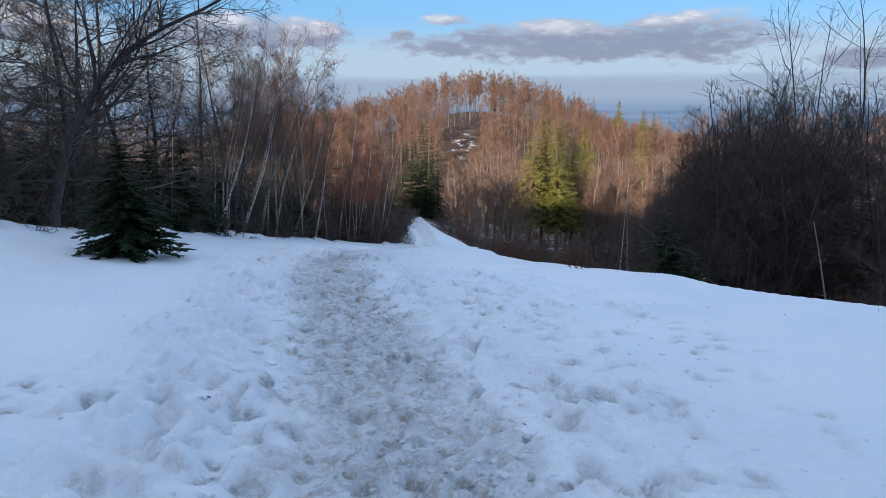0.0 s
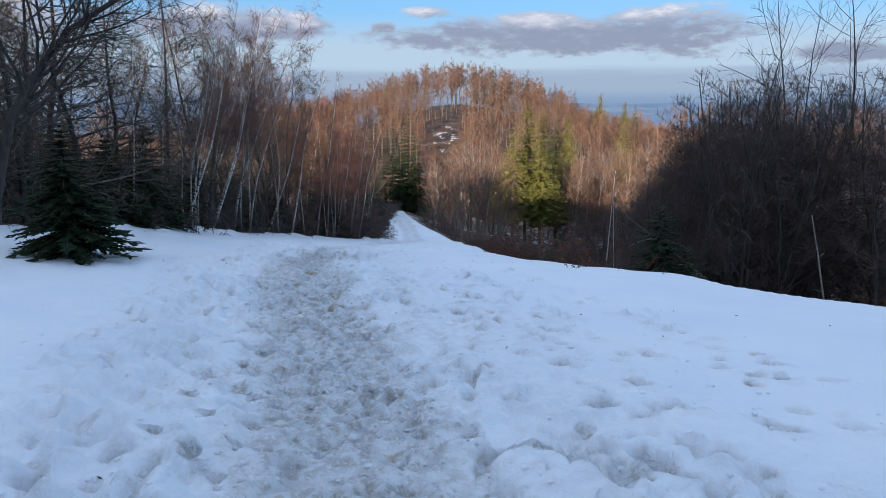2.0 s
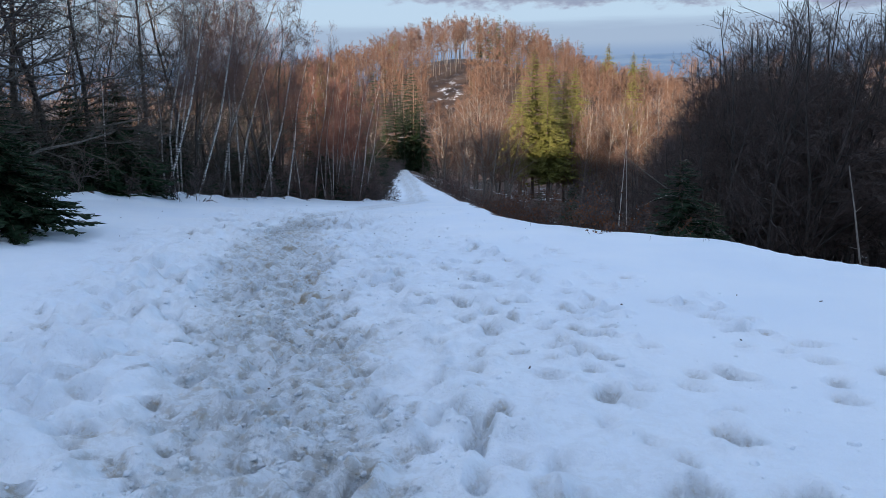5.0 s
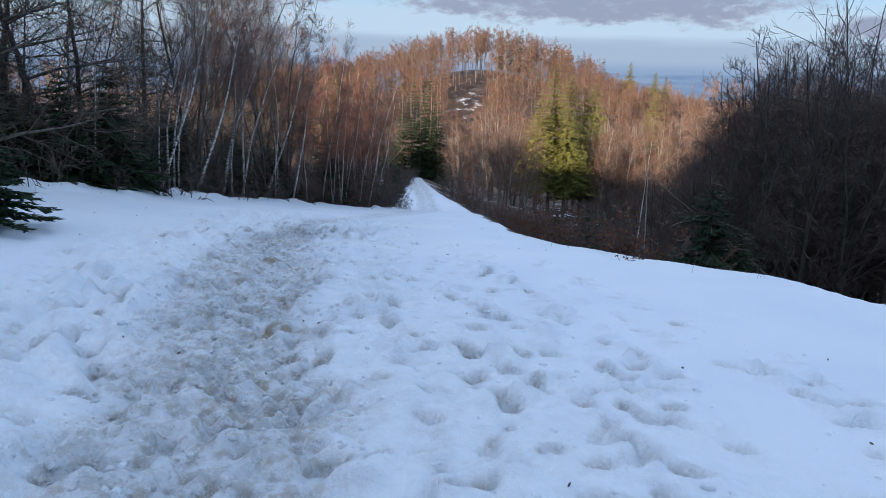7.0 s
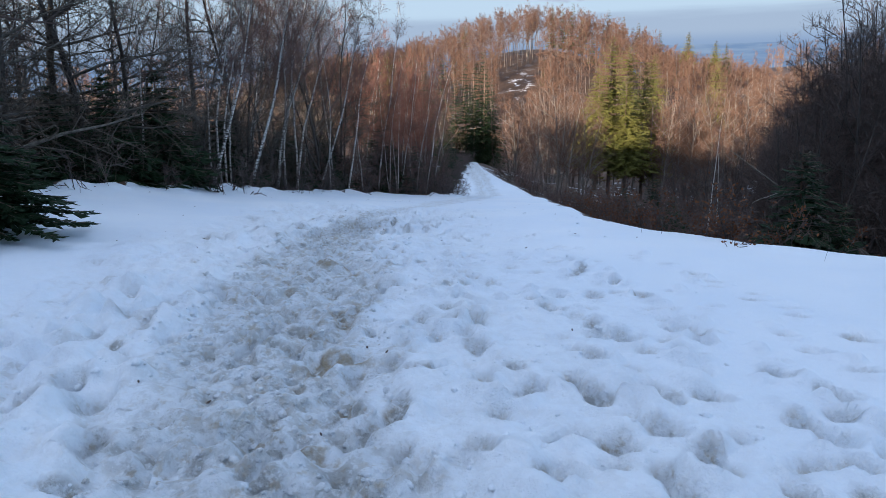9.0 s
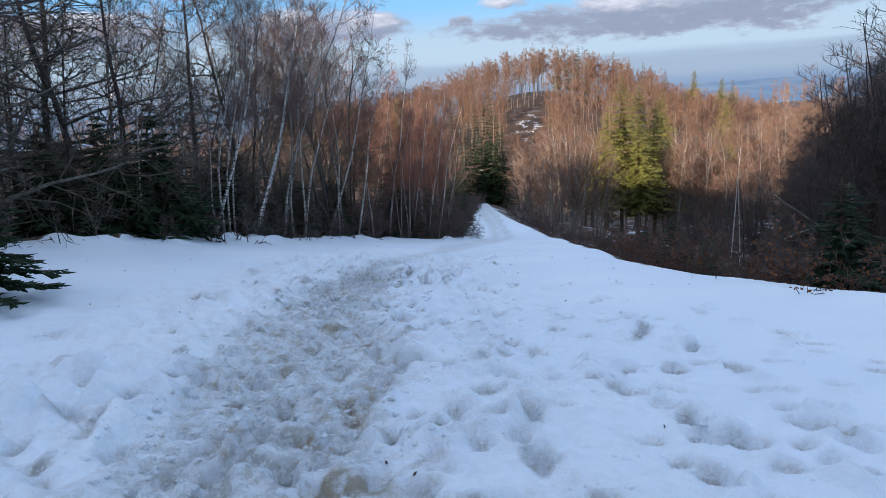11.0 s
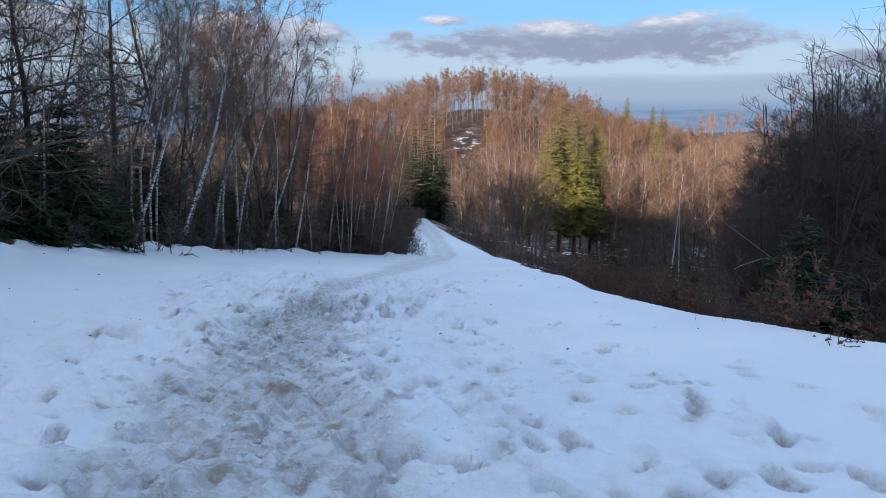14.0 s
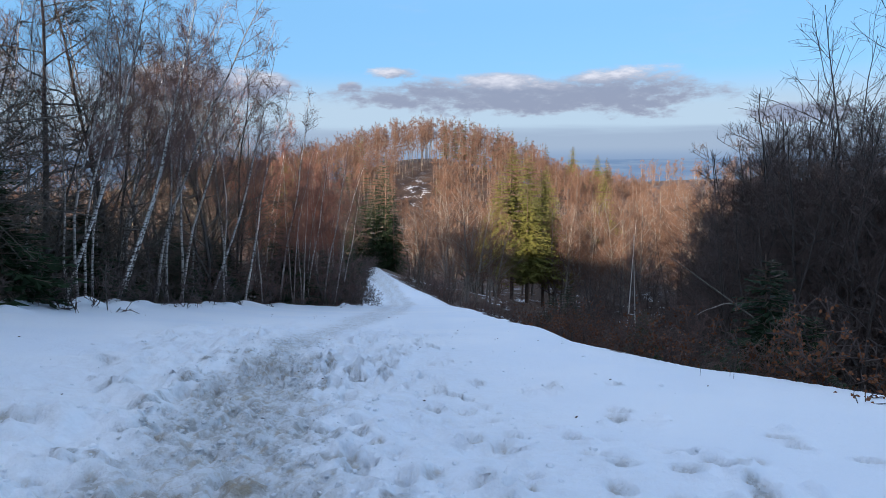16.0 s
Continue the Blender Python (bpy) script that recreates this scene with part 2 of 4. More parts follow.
def land(x, y):
    """The height of the ground, without the small relief of the snow."""
    x, y = np.asarray(x, float), np.asarray(y, float)
    z = crest(y)
    l, r = meadow_left(y), meadow_right(y)
    z = z + 0.008 * np.clip(np.minimum(-x, -l), 0, None) ** 2 * smooth(4, 18, y) * (1 - smooth(60, 80, y))
    ridge = 1 - smooth(75, 150, y)
    down_left = np.clip(l - 7 - x, 0, None)
    down_right = np.clip(x - r, 0, None)
    z = z - ridge * (0.10 * down_left - 0.00012 * np.clip(down_left, 0, 300) ** 2)
    z = z - ridge * np.minimum(0.42 * down_right, 0.42 * 6 + 0.27 * np.clip(down_right - 6, 0, None)) * (1 - 0.85 * smooth(30, 90, down_right))
    z = z - 0.044 * np.clip(x - 1.5, 0, 6) * smooth(4, 16, y) * ridge
    # snow bank along the left thicket
    z = z + 0.06 * np.exp(-((x - l - 0.2) / 0.8) ** 2) * smooth(10, 16, y) * (1 - smooth(60, 75, y))
    # wooded hill ahead, and farther ridges
    z = z + 22 * np.exp(-((x - 17) / 52) ** 2 - ((y - 335) / 75) ** 2)
    z = z + 13 * np.exp(-((x - 240) / 160) ** 2 - ((y - 470) / 120) ** 2)
    z = z + 9 * np.exp(-((x + 190) / 110) ** 2 - ((y - 300) / 130) ** 2)
    # ridge at the walker's back, that keeps the low sun off the meadow
    s, u = x * 0.669 + y * 0.743, x * 0.743 - y * 0.669
    w = np.exp(-((s + 78) / 24) ** 2)
    z = z * (1 - w) + back_ridge(u) * w
    return z


def value_noise(x, y, cell, seed):
    rng = np.random.default_rng(seed)
    grid = rng.random((256, 256))
    gx, gy = x / cell, y / cell
    ix, iy = np.floor(gx).astype(int), np.floor(gy).astype(int)
    fx, fy = gx - ix, gy - iy
    fx, fy = fx * fx * (3 - 2 * fx), fy * fy * (3 - 2 * fy)
    g = lambda a, b: grid[a % 256, b % 256]
    return (g(ix, iy) * (1 - fx) + g(ix + 1, iy) * fx) * (1 - fy) + (g(ix, iy + 1) * (1 - fx) + g(ix + 1, iy + 1) * fx) * fy - 0.5


def graded(lo, hi, pitch, far_lo, far_hi, growth, keep_lo, keep_hi):
    """Grid lines: a fine stretch, then steps of up to 15 cm as far as keep, then growing ones."""
    lines = list(np.arange(lo, hi + pitch / 2, pitch))
    for sign, far, keep in ((1, far_hi, keep_hi), (-1, far_lo, keep_lo)):
        at, step, more = lines[-1] if sign > 0 else lines[0], pitch, []
        while sign * at < sign * far:
            step = min(step * 1.06, 0.15) if sign * at < sign * keep else step * growth
            at += sign * step
            more.append(at)
        lines = lines + more if sign > 0 else more[::-1] + lines
    return np.array(lines)


def mesh_from(name, verts, quads, mats, attributes=None, mat_index=None, flat=False):
    me = bpy.data.meshes.new(name)
    verts, quads = np.asarray(verts, np.float32), np.asarray(quads, np.int32)
    k = quads.shape[1]
    me.vertices.add(len(verts))
    me.vertices.foreach_set("co", verts.ravel())
    me.loops.add(quads.size)
    me.loops.foreach_set("vertex_index", quads.ravel())
    me.polygons.add(len(quads))
    me.polygons.foreach_set("loop_start", np.arange(0, quads.size, k, dtype=np.int32))
    me.polygons.foreach_set("use_smooth", np.full(len(quads), not flat))
    if mat_index is not None:
        me.polygons.foreach_set("material_index", np.asarray(mat_index, np.int32))
    for key, values in (attributes or {}).items():
        me.attributes.new(key, "FLOAT", "POINT").data.foreach_set("value", np.asarray(values, np.float32).ravel())
    for m in mats:
        me.materials.append(m)
    me.update(calc_edges=True)
    return me


surface = {}


def snow_top(x, y):
    """The height of the finished ground, with its small relief."""
    xs, ys, z = surface["xs"], surface["ys"], surface["z"]
    i, j = int(np.searchsorted(xs, x)) - 1, int(np.searchsorted(ys, y)) - 1
    f, g = (x - xs[i]) / (xs[i + 1] - xs[i]), (y - ys[j]) / (ys[j + 1] - ys[j])
    return float((z[j, i] * (1 - f) + z[j, i + 1] * f) * (1 - g) + (z[j + 1, i] * (1 - f) + z[j + 1, i + 1] * f) * g)


def build_ground():
    xs = graded(-4.4, 4.4, 0.032, -5200, 5200, 1.16, -12.5, 9.0)
    ys = graded(1.8, 17.5, 0.032, -700, 5200, 1.07, 0.5, 33.0)
    X, Y = np.meshgrid(xs, ys)
    Z = land(X, Y)
    trail = trail_line(Y)
    off = X - trail
    ahead = 1 - smooth(19, 25, Y)
    ragged = off + 0.35 * value_noise(X, Y, 0.7, 3) + 0.16 * value_noise(X, Y, 0.22, 4)
    core = (1 - smooth(0.55, 1.15, np.abs(ragged) / trail_half(Y))) * smooth(-6, -2, Y)
    far_track = (1 - smooth(0.12, 0.55, np.abs(np.abs(ragged) - 0.42 * smooth(26, 40, Y)))) * smooth(15, 24, Y) * (1 - smooth(95, 104, Y))
    trodden = 1 - smooth(1.4, 4.2, np.abs(off - 0.1))
    near = (1 - smooth(22, 34, Y)) * (1 - smooth(5, 9, np.abs(X)))
    # soft drifts everywhere, broken crust where people walk
    snowy = (X > meadow_left(Y) - 3) & (X < meadow_right(Y) + 2) & (Y < 90)
    Z = Z + 0.10 * value_noise(X, Y, 2.6, 5) * snowy + 0.07 * value_noise(X, Y, 0.9, 6) * near
    right_side = smooth(0.6, 2.6, off + 1.1 * value_noise(X, Y, 0.6, 65))
    Z = Z + near * (0.12 + 0.88 * trodden) * (1 - 0.5 * core) * (1 - 0.72 * right_side) * (0.08 * value_noise(X, Y, 0.36, 7) + 0.13 * np.sqrt(np.clip(value_noise(X, Y, 0.26, 17), 0, 1)) + 0.07 * np.sqrt(np.clip(value_noise(X, Y, 0.17, 18), 0, 1)) + 0.075 * value_noise(X, Y, 0.15, 8) + 0.045 * value_noise(X, Y, 0.09, 9))
    Z = Z - 0.05 * core * ahead
    # lumpy bank where the snow ends on the left, and a crisp lip on the right
    Z = Z + 0.42 * np.clip(value_noise(X, Y, 0.7, 10) + 0.02, 0, 1) * np.exp(-((X - meadow_left(Y)) / 1.1) ** 2) * smooth(8, 14, Y) * (1 - smooth(44, 54, Y))
    Z = Z + 0.12 * value_noise(X, Y, 1.5, 11) * np.exp(-((X - meadow_right(Y) + 0.3) / 0.8) ** 2) * (1 - smooth(60, 75, Y))
    # lumps thrown up on the left verge of the trail
    verge = np.clip(np.exp(-((off + 1.8) / 0.85) ** 2) * (1 - smooth(13, 18, Y)) + 0.30 * np.exp(-((off - 1.4) / 0.6) ** 2) * (1 - smooth(16, 22, Y)), 0, 1) * smooth(0.5, 2.5, Y)
    lump = value_noise(X, Y, 0.22, 61) + 0.45 * value_noise(X, Y, 0.11, 62)
    Z = Z + verge * (0.20 * np.sqrt(np.clip(lump - 0.05, 0, 1)) + 0.10 * np.sqrt(np.clip(value_noise(X, Y, 0.13, 62), 0, 1)) - 0.12 * np.clip(-lump, 0, 1))
    # brown mud trodden up on the right half of the trail
    mud = np.exp(-((off - 0.35) / 0.65) ** 2) * smooth(7, 11, Y) * (1 - smooth(18, 21, Y)) * smooth(0.04, 0.36, value_noise(X, Y, 0.30, 63) + 0.4 * value_noise(X, Y, 0.12, 64))
    dirt = core * (0.40 * ahead) + (0.34 + 0.22 * smooth(40, 70, Y)) * far_track + 0.16 * smooth(55, 75, Y) * (Y < 104) + 0.10 * trodden * near
    dirt = dirt + 0.28 * verge * smooth(0.10, 0.40, -lump)
    rng = np.random.default_rng(21)

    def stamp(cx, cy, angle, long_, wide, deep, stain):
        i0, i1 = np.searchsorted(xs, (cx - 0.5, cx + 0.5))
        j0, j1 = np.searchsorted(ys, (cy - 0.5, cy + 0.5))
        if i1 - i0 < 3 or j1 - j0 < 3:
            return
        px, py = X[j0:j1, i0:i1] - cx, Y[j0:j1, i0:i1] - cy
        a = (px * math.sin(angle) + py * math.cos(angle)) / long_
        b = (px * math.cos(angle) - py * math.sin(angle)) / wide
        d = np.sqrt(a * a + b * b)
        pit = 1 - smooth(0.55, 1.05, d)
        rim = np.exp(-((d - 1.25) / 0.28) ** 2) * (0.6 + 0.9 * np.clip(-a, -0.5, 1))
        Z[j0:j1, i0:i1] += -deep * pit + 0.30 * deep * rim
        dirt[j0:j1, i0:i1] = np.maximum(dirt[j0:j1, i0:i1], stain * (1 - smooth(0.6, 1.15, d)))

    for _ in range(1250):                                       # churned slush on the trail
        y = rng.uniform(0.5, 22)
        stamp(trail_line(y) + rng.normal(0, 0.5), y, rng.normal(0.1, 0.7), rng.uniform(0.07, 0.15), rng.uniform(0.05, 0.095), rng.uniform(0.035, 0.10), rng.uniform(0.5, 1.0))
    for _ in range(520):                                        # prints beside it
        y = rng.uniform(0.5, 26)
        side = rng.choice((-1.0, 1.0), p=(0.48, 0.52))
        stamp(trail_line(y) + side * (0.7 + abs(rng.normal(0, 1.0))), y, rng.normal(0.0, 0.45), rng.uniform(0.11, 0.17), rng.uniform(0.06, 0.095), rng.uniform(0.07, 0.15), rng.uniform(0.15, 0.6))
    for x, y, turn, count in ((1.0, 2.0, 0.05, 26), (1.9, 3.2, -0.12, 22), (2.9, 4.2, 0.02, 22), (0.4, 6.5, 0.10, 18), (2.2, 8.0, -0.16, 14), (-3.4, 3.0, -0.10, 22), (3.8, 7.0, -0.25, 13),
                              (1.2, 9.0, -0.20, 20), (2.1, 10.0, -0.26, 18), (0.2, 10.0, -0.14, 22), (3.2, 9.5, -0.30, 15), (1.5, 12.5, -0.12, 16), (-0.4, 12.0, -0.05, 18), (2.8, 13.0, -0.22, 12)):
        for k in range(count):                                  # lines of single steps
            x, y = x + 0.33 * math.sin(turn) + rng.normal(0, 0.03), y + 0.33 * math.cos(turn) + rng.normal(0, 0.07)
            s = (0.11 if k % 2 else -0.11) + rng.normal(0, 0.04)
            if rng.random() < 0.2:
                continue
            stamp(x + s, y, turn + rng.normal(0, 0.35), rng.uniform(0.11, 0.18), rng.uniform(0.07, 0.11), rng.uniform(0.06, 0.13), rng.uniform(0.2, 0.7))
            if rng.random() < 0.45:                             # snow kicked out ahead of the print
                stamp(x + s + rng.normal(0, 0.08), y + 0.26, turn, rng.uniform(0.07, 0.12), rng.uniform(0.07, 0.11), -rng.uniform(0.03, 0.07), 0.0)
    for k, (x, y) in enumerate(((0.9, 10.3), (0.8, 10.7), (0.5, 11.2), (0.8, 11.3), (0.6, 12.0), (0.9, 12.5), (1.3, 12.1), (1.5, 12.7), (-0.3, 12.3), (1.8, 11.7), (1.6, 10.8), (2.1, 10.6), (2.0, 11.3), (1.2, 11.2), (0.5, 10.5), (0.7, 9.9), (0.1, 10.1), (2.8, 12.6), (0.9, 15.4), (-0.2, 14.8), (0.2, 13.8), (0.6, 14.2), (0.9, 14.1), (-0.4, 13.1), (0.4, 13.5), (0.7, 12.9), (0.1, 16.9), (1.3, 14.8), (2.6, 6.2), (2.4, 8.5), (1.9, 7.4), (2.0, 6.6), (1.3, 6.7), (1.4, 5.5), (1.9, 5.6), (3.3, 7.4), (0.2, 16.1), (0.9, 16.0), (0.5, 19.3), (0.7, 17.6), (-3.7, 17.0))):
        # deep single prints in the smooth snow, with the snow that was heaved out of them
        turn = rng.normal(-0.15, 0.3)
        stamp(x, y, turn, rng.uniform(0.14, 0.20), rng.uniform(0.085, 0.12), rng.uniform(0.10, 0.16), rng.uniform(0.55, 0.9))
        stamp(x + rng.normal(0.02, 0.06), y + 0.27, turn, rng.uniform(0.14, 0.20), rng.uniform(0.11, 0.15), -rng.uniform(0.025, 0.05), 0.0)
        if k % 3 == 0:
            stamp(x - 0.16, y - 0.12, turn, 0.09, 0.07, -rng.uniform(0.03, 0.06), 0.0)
    fine_y, fine_x = slice(*np.searchsorted(ys, (1.8, 19.0))), slice(*np.searchsorted(xs, (-5.0, 4.4)))
    soft = Z[fine_y, fine_x].copy()                             # thaw rounds off the sharp edges
    for axis in (0, 1):
        soft = 0.25 * np.roll(soft, 1, axis) + 0.5 * soft + 0.25 * np.roll(soft, -1, axis)
    Z[fine_y, fine_x][1:-1, 1:-1] = soft[1:-1, 1:-1]
    Z += near * (0.15 + 0.85 * trodden) * (0.35 + 0.65 * core) * (1 - 0.6 * right_side) * (0.055 * value_noise(X, Y, 0.12, 31) + 0.045 * value_noise(X, Y, 0.075, 32))
    out = np.maximum(meadow_left(Y) - X, X - meadow_right(Y))
    litter = smooth(-0.25, 0.55, out + 0.7 * value_noise(X, Y, 0.8, 12))
    litter = np.where(Y > 106, 1.0 + 0.8 * smooth(120, 170, Y), litter)
    litter = litter - 1.15 * np.exp(-((X - 9.5) / 5) ** 2 - ((Y - 266) / 12) ** 2)
    litter = np.where(Y < -25, 1.0, litter)
    Z = Z + litter * (np.abs(Y) < 140) * (0.34 * value_noise(X, Y, 1.7, 51) + 0.20 * value_noise(X, Y, 0.7, 52)) * smooth(0.3, 1.5, out)
    surface.update(xs=xs, ys=ys, z=Z)
    nx, ny = len(xs), len(ys)
    idx = np.arange(nx * ny).reshape(ny, nx)
    quads = np.stack([idx[:-1, :-1], idx[:-1, 1:], idx[1:, 1:], idx[1:, :-1]], -1).reshape(-1, 4)
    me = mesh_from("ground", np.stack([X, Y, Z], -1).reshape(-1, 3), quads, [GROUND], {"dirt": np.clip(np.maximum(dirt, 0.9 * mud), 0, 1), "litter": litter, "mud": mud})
    tagged(new("ground", me), "snow-covered meadow with a trodden muddy trail above a leafy forest floor", "ground", kind="structure")


build_ground()


def build_backdrop():
    """Ring beyond the hills that stands in for a hazy plain."""
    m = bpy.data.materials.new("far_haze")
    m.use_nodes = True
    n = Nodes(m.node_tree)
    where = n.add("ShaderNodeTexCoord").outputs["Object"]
    # aerial haze painted as emission, so the ring glows by itself
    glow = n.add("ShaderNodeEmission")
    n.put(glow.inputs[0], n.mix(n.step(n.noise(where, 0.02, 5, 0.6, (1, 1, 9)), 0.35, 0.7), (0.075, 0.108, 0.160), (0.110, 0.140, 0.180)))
    n.put(n.add("ShaderNodeOutputMaterial").inputs[0], glow.outputs[0])
    verts, quads = [], []
    for k in range(97):
        a = math.tau * k / 96
        for z in (-60.0, -20.0, 0.5 + 0.8 * math.sin(5 * a) + 0.5 * math.sin(17 * a)):
            verts.append((950 * math.sin(a), 950 * math.cos(a), z))
    for k in range(96):
        for j in range(2):
            quads.append((3 * k + j, 3 * k + 3 + j, 3 * k + 4 + j, 3 * k + 1 + j))
    tagged(new("backdrop", mesh_from("backdrop", verts, quads, [m])), "ring of glowing blue painted haze standing in for the far plain", "backdrop", kind="structure")


build_backdrop()


# ---- trees ----
def tubes(segments, sides):
    """Vertices and quads of tapered tubes; a segment is (start, end, radius, radius)."""
    p0 = np.array([s[0] for s in segments], float)
    p1 = np.array([s[1] for s in segments], float)
    r0 = np.array([s[2] for s in segments], float)[:, None, None]
    r1 = np.array([s[3] for s in segments], float)[:, None, None]
    d = p1 - p0
    d /= np.linalg.norm(d, axis=1, keepdims=True) + 1e-9
    ref = np.where(np.abs(d[:, 2:3]) > 0.9, np.array([[1.0, 0, 0]]), np.array([[0, 0, 1.0]]))
    u = np.cross(d, ref)
    u /= np.linalg.norm(u, axis=1, keepdims=True) + 1e-9
    v = np.cross(d, u)
    a = np.arange(sides) * math.tau / sides
    ring = u[:, None] * np.cos(a)[None, :, None] + v[:, None] * np.sin(a)[None, :, None]
    verts = np.concatenate([p0[:, None] + ring * r0, p1[:, None] + ring * r1], 1).reshape(-1, 3)
    k = np.arange(sides)
    cell = np.stack([k, (k + 1) % sides, sides + (k + 1) % sides, sides + k], 1)
    quads = (cell[None] + (np.arange(len(segments)) * 2 * sides)[:, None, None]).reshape(-1, 4)
    return verts, quads


def pipe(segments, sides):
    """Like tubes, but segments that follow one another share their rings, so that a stem is one closed skin."""
    verts, quads, last = [], [], None
    a = np.arange(sides) * math.tau / sides
    for p0, p1, r0, r1 in segments:
        p0, p1 = np.asarray(p0, float), np.asarray(p1, float)
        d = (p1 - p0) / (np.linalg.norm(p1 - p0) + 1e-9)
        u = np.cross(d, (0.0, 1.0, 0.0) if abs(d[1]) < 0.8 else (1.0, 0.0, 0.0))
        u /= np.linalg.norm(u)
        v = np.cross(d, u)
        ring = u * np.cos(a)[:, None] + v * np.sin(a)[:, None]
        if last is None or np.abs(last - p0).max() > 1e-6:
            verts.append(p0 + ring * r0)
        verts.append(p1 + ring * r1)
        n0 = (len(verts) - 2) * sides
        quads += [(n0 + k, n0 + (k + 1) % sides, n0 + sides + (k + 1) % sides, n0 + sides + k) for k in range(sides)]
        last = p1
    return np.concatenate(verts), np.array(quads)


def wander(rng, start, way, length, steps, r0, r1, bend=0.2, lift=0.0):
    """A crooked tapering line of segments, bending upwards by lift."""
    out, p, d = [], np.array(start, float), np.array(way, float)
    d /= np.linalg.norm(d)
    for k in range(steps):
        d = d + rng.normal(0, bend, 3) + np.array((0, 0, lift))
        d /= np.linalg.norm(d)
        q = p + d * length / steps
        out.append((p, q, r0 + (r1 - r0) * k / steps, r0 + (r1 - r0) * (k + 1) / steps))
        p = q
    return out


def point_on(line, f):
    k = min(int(f * len(line)), len(line) - 1)
    a, b, r0, r1 = line[k]
    g = f * len(line) - k
    return a + (b - a) * g, (b - a) / (np.linalg.norm(b - a) + 1e-9), r0 + (r1 - r0) * g


def side_way(rng, along, up):
    """A direction that leaves a stem sideways, raised by up."""
    r = rng.normal(0, 1, 3)
    r -= along * r.dot(along)
    r /= np.linalg.norm(r) + 1e-9
    return r * math.cos(up) + along * math.sin(up)


def grow(seed, height, radius, limbs, boughs, twigs, first=0.3, reach=0.35, up=0.75, lean=(0, 0), bend=0.05, twig=0.009, droop=0.0, twig_long=0.7, stems=1, limb_steps=4, bough_steps=2, stem_steps=10, taper=0.7):
    """Stem, limb, bough and twig segments of a bare tree."""
    rng = np.random.default_rng(seed)
    stem, wood, fine, hair = [], [], [], []
    for st in range(stems):
        tilt = np.array((lean[0] + (rng.normal(0, 0.28) if stems > 1 else 0), lean[1] + (rng.normal(0, 0.28) if stems > 1 else 0), 1.0))
        base = (rng.normal(0, 0.12), rng.normal(0, 0.12), -0.6) if stems > 1 else (0, 0, -0.6)
        h = height * (rng.uniform(0.6, 1.0) if stems > 1 else 1.0)
        trunk = wander(rng, base, tilt, h + 0.6, stem_steps, radius, radius * 0.12, bend, 0.02)
        stem += trunk
        for k in range(limbs):
            f = first + (0.99 - first) * (k + rng.random()) / limbs
            p, d, r = point_on(trunk, f)
            long_ = height * reach * (1.12 - f) ** taper * rng.uniform(0.6, 1.15)
            limb = wander(rng, p, side_way(rng, d, up + rng.normal(0, 0.18)), long_, limb_steps, r * 0.55, twig * 1.3, 0.13, 0.07 - droop)
            wood += limb
            for j in range(boughs):
                g = 0.2 + 0.8 * (j + rng.random()) / boughs
                p2, d2, r2 = point_on(limb, g)
                l2 = long_ * 0.5 * (1.2 - g) * rng.uniform(0.7, 1.4) + 0.15
                bough = wander(rng, p2, side_way(rng, d2, 0.7), l2, bough_steps, max(r2 * 0.6, twig), twig * 0.8, 0.2, 0.06 - 1.6 * droop)
                fine += bough
                for i in range(twigs if f < 0.86 else twigs // 3):
                    p3, d3, r3 = point_on(bough, 0.1 + 0.9 * rng.random())
                    hair += wander(rng, p3, side_way(rng, d3, 0.75), twig_long * rng.uniform(0.4, 1.0) * min(1.0, 1.35 - f), 1, twig * 0.9, twig * 0.35, 0.2, 0.1 - 3.0 * droop)
    return stem, wood, fine, hair


def blades(segments, seed=5):
    """The finest twigs: one narrow tapering face each, turned at random."""
    g = np.random.default_rng(seed)
    p0 = np.array([s[0] for s in segments], float)
    p1 = np.array([s[1] for s in segments], float)
    r0 = np.array([s[2] for s in segments], float)[:, None]
    r1 = np.array([s[3] for s in segments], float)[:, None]
    u = np.cross(p1 - p0, g.normal(0, 1, p0.shape))
    u /= np.linalg.norm(u, axis=1, keepdims=True) + 1e-9
    verts = np.stack([p0 - u * r0, p0 + u * r0, p1 + u * r1, p1 - u * r1], 1).reshape(-1, 3)
    return verts, np.arange(len(verts)).reshape(-1, 4)


def woven(layers):
    """Several (vertices, quads, material number) put together."""
    vs, qs, ms, n0 = [], [], [], 0
    for (v, q), m in layers:
        vs.append(v), qs.append(q + n0), ms.append(np.full(len(q), m))
        n0 += len(v)
    return np.concatenate(vs), np.concatenate(qs), np.concatenate(ms)


def part(name, me, parent, label=""):
    ob = new(name, me)
    ob.parent = parent
    if label:
        ob["label"] = label
    return ob


def bare_tree(name, label, category, group, bark, limb_mat, twig_mat, grown, sides=6):
    stem, wood, fine, hair = grown
    root = tagged(new(name), label, category, group)
    v, q = pipe(stem, sides)
    part("trunk", mesh_from("trunk", v, q, [bark]), root)
    v, q, m = woven([(tubes(wood, 4), 0), (tubes(fine, 3), 1), (blades(hair), 1)])
    part("crown", mesh_from("crown", v, q, [limb_mat, twig_mat], mat_index=m), root)
    return root


